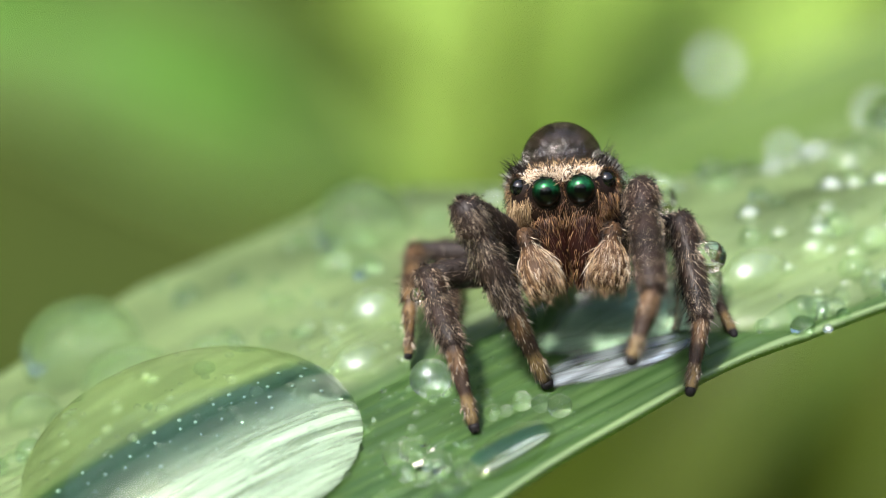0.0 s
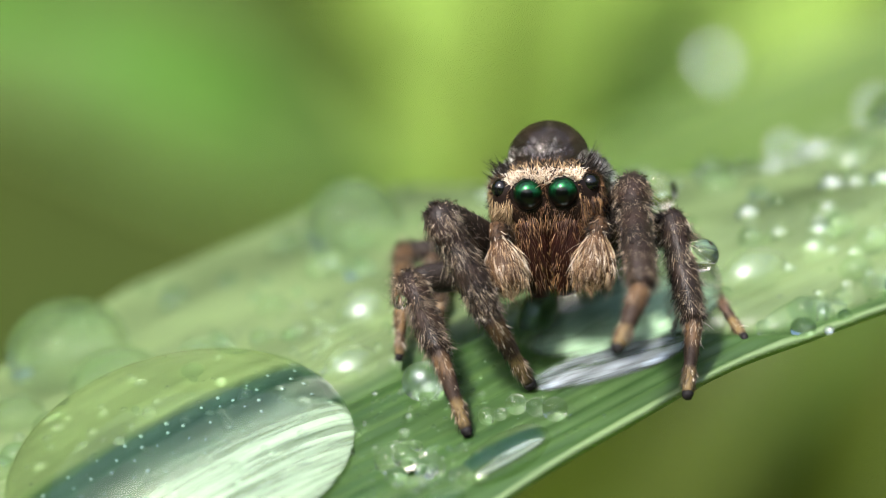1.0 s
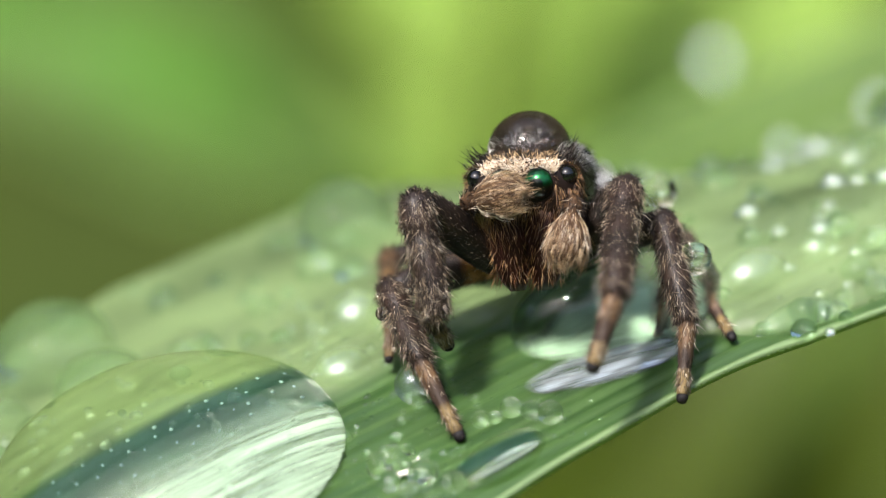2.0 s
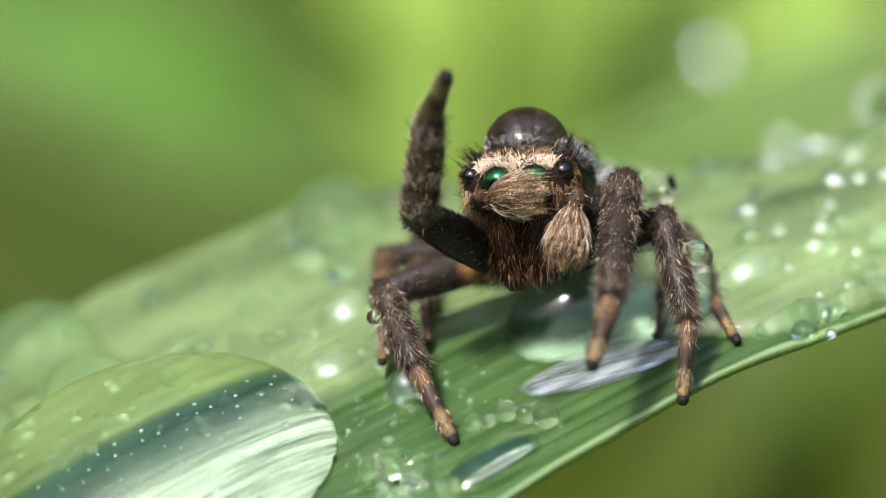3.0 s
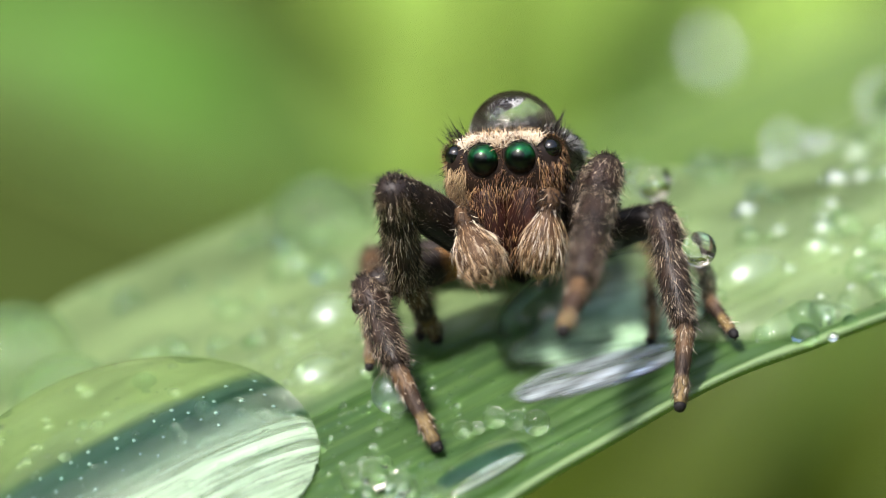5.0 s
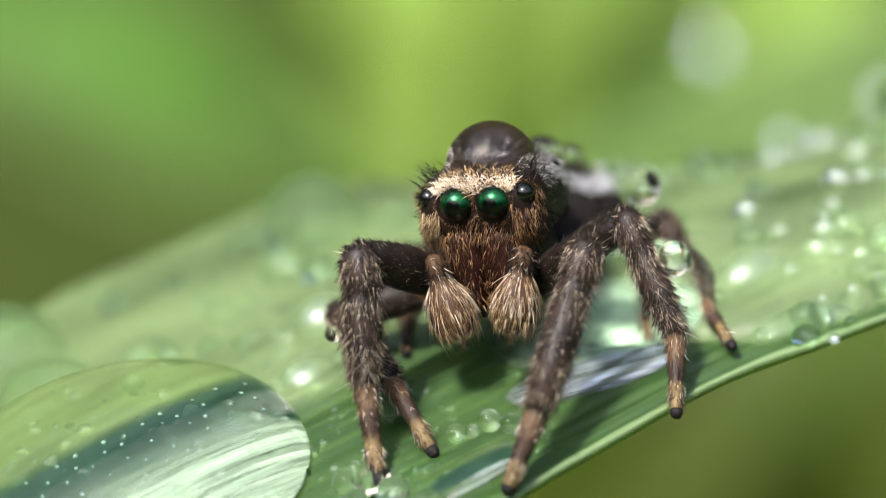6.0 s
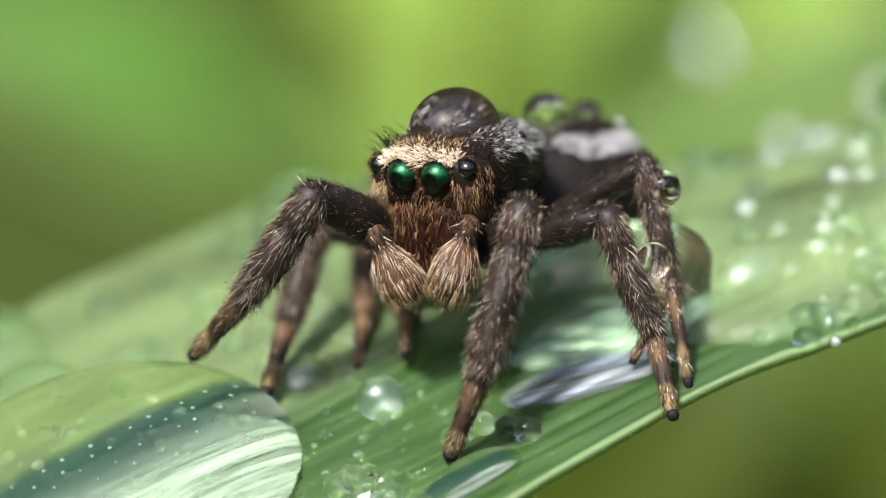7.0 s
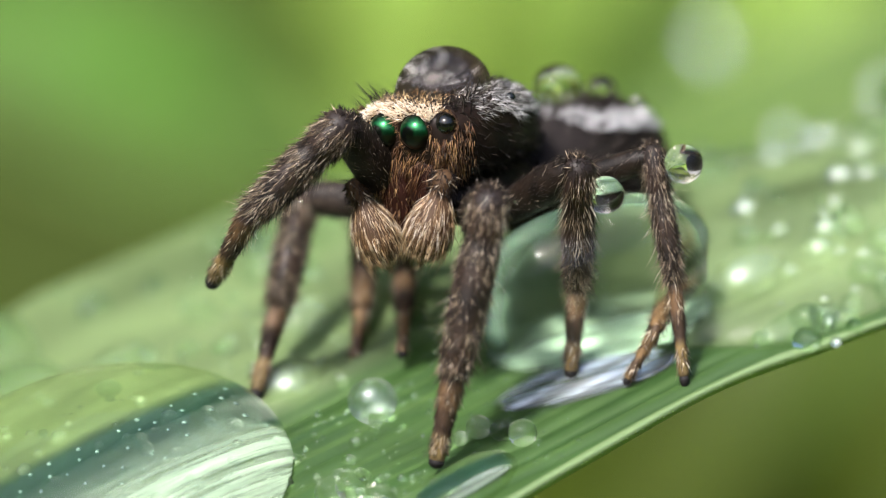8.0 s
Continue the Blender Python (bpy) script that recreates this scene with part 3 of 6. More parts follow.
# along the stretch past the spider, catching the sun
for da, db, r in ((4.09, 3.83, 0.24), (4.27, 2.11, 0.28), (3.57, 1.07, 0.12), (4.11, 1.0, 0.12), (4.61, 0.99, 0.12), (3.06, 0.11, 0.1), (3.63, 2.03, 0.16), (6.25, 3.47, 0.3), (5.84, 3.69, 0.26),
                  (4.76, 1.59, 0.18), (5.41, 1.76, 0.18), (6.56, 3.08, 0.25), (4.87, 2.75, 0.22), (4.16, 3.01, 0.2), (3.94, 6.52, 0.3)):
    dew(da, db, r, label="round dew drop catching the sun, out of focus", water=GLINT)
dew(3.07, 2.32, 0.66, 0.5, 0.42, label="broad dew drop catching the sun, out of focus", water=GLINT)
dew(2.89, 0.91, 0.75, 0.34, 0.26, label="low elongated water drop along the blade's edge")
for i in range(80):
    da = rng.uniform(-11, 14)
    db = rng.uniform(min(4.9, far_edge(da) - 2), far_edge(da) - 0.3)
    dew(da, db, float(0.07 + 0.32 * rng.random() ** 2.5 + 0.06 * (db > 6)), label="small dew drop on the pale far half of the blade", water=GLINT if da > 1 and i % 4 == 0 else WATER)
for i in range(130):
    da = rng.uniform(2.0, 12)
    dew(da, float(rng.uniform(0.2, 1.0) if i % 3 == 0 else rng.uniform(0.3, min(5.0, far_edge(da) - 0.3))), float(0.05 + 0.28 * rng.random() ** 2), label="small dew drop along the blade's edge", water=GLINT if i % 4 == 0 else WATER)


def fine_mist():
    """Beads too small to tell apart, caught between the veins."""
    s = Shape()
    for i in range(900):
        if i > 420:
            da, db = rng.uniform(-12.5, -2.5), rng.uniform(2.2, 8.5)
        elif i % 3:
            da, db = rng.uniform(-6, -1), rng.uniform(0.6, 4.0)
        else:
            da, db = rng.normal(-4.6, 0.45), rng.normal(1.6, 0.4)
        r = 0.012 + 0.04 * rng.random() ** 2 + 0.03 * (i % 3 == 0) * rng.random() + 0.09 * (i > 420) * rng.random() ** 2
        ball(s, (da, db, float(blade_height(np.float64(da), np.float64(db))) + 0.5 * r), (r, r, r * 0.9), 0, 6, 9)
    ob = part("dew_mist", s, [BEAD_WATER], at=BLADE)
    ob.visible_shadow = False
    tagged(ob, "mist of tiny dew beads among the veins", "dew", kind="stuff")


fine_mist()


def belly_water():
    """A fat bead of water caught between the leaf and the spider's belly: steep walls under a domed top."""
    s = Shape()
    q = np.arange(80) * 2 * math.pi / 80
    walls = [(z, 1.0 - 0.03 * math.sin((z + 1.6) * 2.2) - 0.1 * max(0.0, -0.9 - z)) for z in np.linspace(-1.6, 0.1, 10)] + [(0.1 + 0.92 * math.sin(k), max(0.02, math.cos(k))) for k in np.linspace(0.12, 1.55, 20)]
    loft(s, [np.stack([1.9 * w * np.cos(q), 0.95 * w * np.sin(q), np.full(80, z)], 1) for z, w in walls])
    ob = part("belly_water", s, [BELLY_WATER])
    ob.visible_shadow = False
    return tagged(ob, "fat clear water bead held between the blade and the spider's belly", "water drop")


belly_drop = belly_water()


def air_beads():
    """Tiny bubbles in rows between the veins beneath the large drop."""
    m, n, l, b = mat("bubble_skin", 0.3)
    b.inputs["Base Color"].default_value = (0.16, 0.26, 0.22, 1)
    s = Shape()
    for row in range(6):
        for da in np.arange(-10.4, -5.0, 0.46):
            x, y, r = da + 0.23 * (row % 2) + rng.normal() * 0.07, 4.12 + 0.2 * row + rng.normal() * 0.03, rng.uniform(0.018, 0.036)
            ball(s, (x, y, float(blade_height(np.float64(x), np.float64(y))) + 0.3 * r), (r * 1.15, r, r * 0.8), 0, 5, 8)
    tagged(part("air_beads", s, [m], at=BLADE), "rows of tiny pale bubbles under the large drop", "bubbles", kind="stuff")


air_beads()


def bright_film(label, a, b, long, wide, turn, lift, material=None, cut=None):
    """A thin silvery oval sheet hugging the veins, centred a along and b across the blade."""
    s = Shape()
    na, nb = 60, 40
    c, d = math.cos(radians(turn)), math.sin(radians(turn))
    top = []
    for k in np.linspace(-1, 1, na):
        y = wide * math.sqrt(max(0.004, 1 - k * k)) * np.linspace(-1, 1, nb)
        if cut:                    # it ends along a line part of the way up
            y = np.linspace(y[0], max(y[0] + 0.02, min(y[-1], cut(long * k) + 0.03 * math.sin(k * 40))), nb)
        x = np.full(nb, long * k)
        top.append(np.stack([x, y, blade_height(a + x * c - y * d, b + x * d + y * c) + lift], 1))
    top = np.array(top)
    g = np.arange(na * nb).reshape(na, nb)
    q = np.stack([g[:-1, :-1], g[1:, :-1], g[1:, 1:], g[:-1, 1:]], -1).reshape(-1, 4)
    edge = np.concatenate([g[:, 0], g[-1, 1:], g[-2::-1, -1], g[0, -2:0:-1]])
    k = na * nb
    s.add(np.concatenate([top.reshape(-1, 3), top.reshape(-1, 3) - [0, 0, 0.012]]), q.tolist() + (q[:, ::-1] + k).tolist()
          + [(edge[i], edge[i - 1], edge[i - 1] + k, edge[i] + k) for i in range(len(edge))])
    tagged(part("bright_film", s, [material or SILVER], at=BLADE @ pm(a, b, 0, 0, 0, turn)), label, "air film")


# added sheets that stand in for focused sun and sky reflections beneath the drops
bright_film("added pale film standing in for focused sunlight under the large drop", -7.68, 4.48, 3.05, 2.58, 0, 0.05, PALE_SILVER, lambda x: 0.35 + 0.07 * x)
bright_film("added green-silver film that brightens the base of the belly drop", 0.6, 2.75, 1.8, 0.88, -14, 0.05, GREEN_SILVER)
bright_film("added silvery film standing in for sky reflection under the belly drop", -0.40, 1.85, 1.5, 0.50, -17, 0.08)
bright_film("added silvery film standing in for the bright streak in the edge drop", -3.25, 0.86, 0.8, 0.13, 6, 0.04)


def flake(a, b, length, turn):
    """A shred of pale dry husk, curled up at its ends."""
    s = Shape()
    k = 12
    t = np.linspace(-0.5, 0.5, k)
    w = 0.07 * (1 - (2 * np.abs(t)) ** 3 * 0.6) + 0.012 * np.sin(t * 40)
    rows = [np.stack([t * length, sgn * w + 0.02 * np.sin(t * 17), lift + 0.35 * t ** 2 * length], 1) for sgn, lift in ((-1, 0.05), (0, 0.10), (1, 0.05), (0, 0.0))]
    ring = [np.stack([r[i] for r in rows]) for i in range(k)]
    loft(s, ring)
    tagged(part("dry_flake", s, [SILK], at=on_blade(a, b, 0.02) @ pose(0, 0, 0, 0, 0, turn)), "small curled flake of pale dry husk on the wet blade", "flake")


flake(-4.62, 1.72, 0.62, 14)
flake(-8.0, 2.6, 0.5, 40)


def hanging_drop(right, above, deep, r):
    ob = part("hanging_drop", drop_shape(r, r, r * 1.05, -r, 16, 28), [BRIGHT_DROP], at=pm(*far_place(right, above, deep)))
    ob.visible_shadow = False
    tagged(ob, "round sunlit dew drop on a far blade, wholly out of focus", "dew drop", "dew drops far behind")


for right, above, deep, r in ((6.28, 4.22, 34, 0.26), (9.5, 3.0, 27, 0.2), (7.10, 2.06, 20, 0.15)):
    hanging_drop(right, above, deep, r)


# ---- the spider ----
spider = new("jumping_spider")
spider.empty_display_size = MM
tagged(spider, "hairy brown jumping spider with green eyes, wet with dew", "spider")


def carapace():
    s = Shape()
    k = 40
    a = np.arange(k) * 2 * math.pi / k
    rings = []
    for y, w, top, low in ((-1.27, 0.55, 0.16, -0.35), (-1.24, 0.78, 0.28, -0.50), (-1.12, 0.93, 0.36, -0.70), (-0.8, 1.0, 0.42, -0.85), (-0.3, 1.03, 0.44, -0.92),
                           (0.3, 1.03, 0.42, -0.95), (0.8, 0.97, 0.36, -0.95), (1.2, 0.78, 0.06, -0.9), (1.5, 0.45, -0.4, -0.85), (1.62, 0.2, -0.55, -0.75)):
        c, h = (top + low) / 2, (top - low) / 2
        e = 0.72
        rings.append(np.stack([w * np.sign(np.cos(a)) * np.abs(np.cos(a)) ** e, np.full(k, y), c + h * np.sign(np.sin(a)) * np.abs(np.sin(a)) ** e], 1))
    loft(s, rings[::-1], 0)
    ball(s, (0, 0.4, -1.3), (0.66, 1.35, 0.48), 0)

    def grow(n, keep, way, length, thick, slot, spread=0.35, bend=(0, 0, -0.5)):
        got = []
        while len(got) < n:
            i = rng.integers(0, len(rings) - 1)
            j = rng.integers(0, k)
            u, w = rng.random(2)
            p = (rings[i][j] * (1 - u) + rings[i + 1][j] * u) * (1 - w) + (rings[i][(j + 1) % k] * (1 - u) + rings[i + 1][(j + 1) % k] * u) * w
            if keep(p) and not (p[1] < -0.85 and any(math.hypot(p[0] - q[0], p[2] - q[1]) < q[2] for q in ((-0.305, 0, 0.28), (0.305, 0, 0.28), (-0.78, 0.1, 0.2), (0.78, 0.1, 0.2)))):
                got.append(p)
        got = np.array(got)
        out = unit(got - np.array([0, 0.1, -0.25]))
        d = unit(out * 0.5 + np.array([way(p) for p in got]) + rng.normal(size=(n, 3)) * spread)
        hairs(s, got, d, length * (0.6 + 0.8 * rng.random(n)), thick, np.array(bend) + rng.normal(size=(n, 3)) * 0.3, slot)

    grow(1500, lambda p: p[1] > -1.1 and p[2] < 0.36, lambda p: (0, 0.9, -0.3), 0.16, 0.009, 1)
    grow(1300, lambda p: p[1] > -0.5 and abs(p[0]) > 0.45 and p[2] > 0.02, lambda p: (0, 1.3, -0.5), 0.17, 0.007, 4)
    grow(420, lambda p: p[2] > 0.3 and p[1] > -1.0 and math.hypot(p[0], p[1] + 0.05) > 0.72, lambda p: (0, 0.8, 0.2), 0.14, 0.009, 1)
    grow(260, lambda p: p[2] > 0.3 and math.hypot(p[0], p[1] + 0.05) < 0.74, lambda p: (0.2 * p[0], 1.4, -0.4), 0.14, 0.007, 1, 0.3)
    grow(34, lambda p: p[2] > 0.3 and math.hypot(p[0], p[1] + 0.05) < 0.6 and p[0] < 0.2, lambda p: (0.2 * p[0], 1.4, -0.4), 0.14, 0.006, 4, 0.3)
    grow(150, lambda p: p[2] > 0.3 and math.hypot((p[0] + 0.12) / 1.5, p[1] + 0.02) < 0.22, lambda p: (0.2 * p[0], 1.2, -0.5), 0.17, 0.004, 4, 0.2)
    grow(90, lambda p: p[2] > 0.3 and math.hypot(p[0], p[1] + 0.05) < 0.74 and p[1] < -0.45, lambda p: (0.2 * p[0], 1.2, -0.3), 0.12, 0.007, 3, 0.3)
    grow(760, lambda p: -1.27 < p[1] < -0.95 and p[2] > 0.17 and abs(p[0]) < 0.72, lambda p: (0.5 * p[0], -0.3, 0.5), 0.13, 0.008, 2, 0.3)
    grow(760, lambda p: p[1] < -0.5 and p[2] < 0.1 and p[0] < -0.6, lambda p: (-0.1, -0.3, -1.1), 0.15, 0.0055, 6, 0.25)
    grow(460, lambda p: p[1] < -0.7 and p[2] < 0.1 and p[0] > 0.6, lambda p: (0.1, -0.3, -1.1), 0.15, 0.0055, 3, 0.25)
    grow(520, lambda p: 0.0 < p[1] < 1.1 and abs(p[0]) > 0.5 and p[2] > -0.1, lambda p: (0, 1.0, -0.8), 0.22, 0.007, 7)
    grow(60, lambda p: p[2] > 0.1 and abs(p[0]) > 0.6 and p[1] < -0.2, lambda p: (0.5 * p[0], -0.2, 0.9), 0.34, 0.010, 1, 0.25, (0, -0.4, 0.1))
    grow(240, lambda p: p[2] > 0.3 and -0.98 < p[1] < -0.7 and abs(p[0]) < 0.6, lambda p: (0.4 * p[0], 0.5, 0.3), 0.10, 0.009, 6)
    # long fringe under the eyes, combed inwards over the jaws
    n = 170
    x = rng.uniform(0.3, 0.95, n) * rng.choice([-1, -1, 1], n)
    base = np.stack([x, -1.22 + 0.22 * np.abs(x), rng.uniform(-0.68, -0.28, n)], 1)
    hairs(s, base, unit(np.stack([-0.75 * x + rng.normal(size=n) * 0.35, -0.8 + 0 * x, -0.75 + rng.normal(size=n) * 0.3], 1)), 0.26 + 0.34 * rng.random(n), 0.005,
          np.stack([-0.7 * x, 0 * x, -0.8 + 0 * x], 1), 3)
    # short fur over the front of the face, clear of the eyes
    n = 560
    x, z = rng.uniform(-0.85, 0.85, n), rng.uniform(-0.66, 0.24, n)
    free = np.all([(x - ex) ** 2 + (z - ez) ** 2 > er ** 2 for ex, ez, er in ((-0.305, 0, 0.29), (0.305, 0, 0.29), (-0.78, 0.1, 0.19), (0.78, 0.1, 0.19))], axis=0)
    x, z = x[free], z[free]
    n = len(x)
    hairs(s, np.stack([x, -1.26 + 0.3 * np.abs(x) ** 3, z], 1), np.stack([-0.8 * x, -0.45 + 0 * x, -0.8 + 0.6 * (z > 0.1)], 1) + rng.normal(size=(n, 3)) * 0.25, 0.17, 0.0055,
          np.tile((0, 0, -0.4), (n, 1)), 3)
    # rings of rusty scales round the eyes
    for ex, ez, er in ((-0.305, 0, 0.29), (0.305, 0, 0.29), (-0.78, 0.1, 0.18), (0.78, 0.1, 0.18)):
        n = 190
        q = rng.uniform(0, 2 * math.pi, n)
        base = np.stack([ex + er * np.cos(q), np.full(n, -1.2 if er > 0.2 else -1.02), ez + er * np.sin(q)], 1)
        hairs(s, base, np.stack([0.5 * np.cos(q), -0.8 + 0 * q, 0.5 * np.sin(q) + 0.1], 1) + rng.normal(size=(n, 3)) * 0.15, 0.14, 0.006, np.zeros((n, 3)), 5)
    return part("carapace", s, [BROWN_SKIN, DARK_HAIR, CREAM_HAIR, RUST_HAIR, GREY_HAIR, RUST_HAIR, GOLD_HAIR, WHITE_HAIR], spider, "dark hairy head with a cream band above the eyes")


head = carapace()
eyes = []
for ex, ey, ez, er, material, label in ((-0.305, -1.18, 0.0, 0.275, GREEN_EYE, "large glossy green front eye"), (0.305, -1.18, 0.0, 0.275, GREEN_EYE, "large glossy green front eye"),
                                        (-0.78, -1.08, 0.10, 0.17, BLACK_EYE, "small glossy black side eye"), (0.78, -1.08, 0.10, 0.17, BLACK_EYE, "small glossy black side eye"),
                                        (-0.89, 0.4, 0.14, 0.10, BLACK_EYE, "small glossy black rear eye"), (0.89, 0.4, 0.14, 0.10, BLACK_EYE, "small glossy black rear eye")):
    s = Shape()
    ball(s, (0, 0, 0), (er, er, er), 0, 20, 32)
    eyes.append(part("eye", s, [material], head, label, pm(ex, ey, ez)))
cam.data.dof.focus_object = eyes[1]

for side in (-1, 1):
    s = Shape()
    k = 20
    a = np.arange(k) * 2 * math.pi / k
    loft(s, [np.stack([side * cx + r * np.cos(a), cy + r * 0.8 * np.sin(a), np.full(k, z)], 1) for z, cx, cy, r in (
        (-0.35, 0.30, -0.95, 0.30), (-0.6, 0.31, -1.03, 0.33), (-1.0, 0.31, -1.08, 0.34), (-1.4, 0.30, -1.06, 0.31), (-1.7, 0.27, -1.02, 0.24), (-1.88, 0.23, -1.0, 0.14))], 0)
    n = 240
    q, z = rng.uniform(math.pi, 2 * math.pi, n), rng.uniform(-1.7, -0.4, n)
    out = np.stack([np.cos(q), 0.8 * np.sin(q), 0 * q], 1)
    hairs(s, np.stack([side * 0.31 + 0.3 * np.cos(q), -1.06 + 0.25 * np.sin(q), z], 1), out * 0.6 + np.array([0, 0, -1.0]) + rng.normal(size=(n, 3)) * 0.25, 0.1 + 0.14 * rng.random(n), 0.006,
          np.tile((0, 0, -0.5), (n, 1)), 1)
    part("jaw", s, [RED_SKIN, RUST_HAIR], spider, "dark red-brown jaw")


def abdomen():
    s = Shape()
    k, rings = 40, []
    a = np.arange(k) * 2 * math.pi / k
    for i in range(25):
        p = math.pi * (0.03 + 0.94 * i / 24)
        r = math.sin(p) ** 0.85
        rings.append(np.stack([1.14 * r * np.cos(a), np.full(k, -1.75 * math.cos(p)), 1.22 * r * np.sin(a)], 1))
    loft(s, rings[::-1], 0)
    n = 9000
    d = unit(rng.normal(size=(n, 3)))
    p = d * np.array([1.14, 1.75, 1.22])
    band = (np.abs(p[:, 2] - 0.84 + 0.12 * p[:, 1]) < 0.15) & (p[:, 1] < 1.5)
    belly = (p[:, 2] < -0.5)
    lay = unit(d * 0.35 + np.array([0, 1.0, -0.1]) + rng.normal(size=(n, 3)) * 0.2)
    for mask, slot, length in ((band, 1, 0.26), (belly & ~band, 2, 0.2), (~band & ~belly, 3, 0.2)):
        hairs(s, p[mask], lay[mask], length, 0.010, rng.normal(size=(mask.sum(), 3)) * 0.2, slot)
    ob = part("abdomen", s, [ABDOMEN_SKIN, WHITE_HAIR, TAN_HAIR, DARK_HAIR], spider, "dark oval abdomen with a whitish side band and tan belly", pm(0, 2.95, -1.72, -6, 0, 0))
    for x, y, z, r in ((0.0, -0.35, 1.42, 0.38), (0.25, 0.45, 1.25, 0.26), (0.62, 0.9, 0.98, 0.13)):
        part("water_drop", drop_shape(r, r, r * 0.95, -r * 0.6, 12, 24), [CLEAR_WATER], ob, "clear water bead", pm(x, y, z)).visible_shadow = False
    return ob


abdomen()
part("head_drop", drop_shape(0.74, 0.80, 0.74, -0.05, 28, 48), [CLEAR_WATER], spider, "big clear water drop sitting on the head like a cap", pm(0, -0.05, 0.30)).visible_shadow = False


def clothe(s, stations, n, length, thick, slot, lean=0.8, spread=0.3, bands=None, hug=None):
    """Bristles all round a limb, leaning towards its tip; bands gives the stretches that carry them."""
    st = np.array(stations)
    x = rng.uniform(st[0, 0], st[-1, 0], n)
    if bands:
        x = np.concatenate([rng.uniform(b0, b1, n // len(bands)) for b0, b1 in bands])
        x = x + rng.normal(size=len(x)) * 0.03
        n = len(x)
    c = np.stack([np.interp(x, st[:, 0], st[:, k]) for k in range(4)], 1)
    q = rng.uniform(0, 2 * math.pi, n)
    out = np.stack([0 * q, np.cos(q), np.sin(q)], 1)
    base = np.stack([c[:, 0], c[:, 2], c[:, 3]], 1) + out * (c[:, 1] * 0.95)[:, None]
    way = unit(out * 0.8 + np.array([lean, 0, 0]) + rng.normal(size=(n, 3)) * spread)
    bend = np.tile((0.4, 0, 0), (n, 1)) + rng.normal(size=(n, 3)) * 0.3
    if hug is not None:            # combed flat along the limb's own outline
        slope = (np.interp(x + 0.1, st[:, 0], st[:, 1]) - np.interp(x - 0.02, st[:, 0], st[:, 1])) / 0.12
        way = unit(out * (slope + hug)[:, None] + np.array([1.0, 0, 0]) + rng.normal(size=(n, 3)) * spread)
        bend = np.array([0.2, 0, 0]) - out * (0.9 * hug + 0.25) + rng.normal(size=(n, 3)) * 0.1
    hairs(s, base, way, length * (0.5 + rng.random(n)), thick, bend, slot)


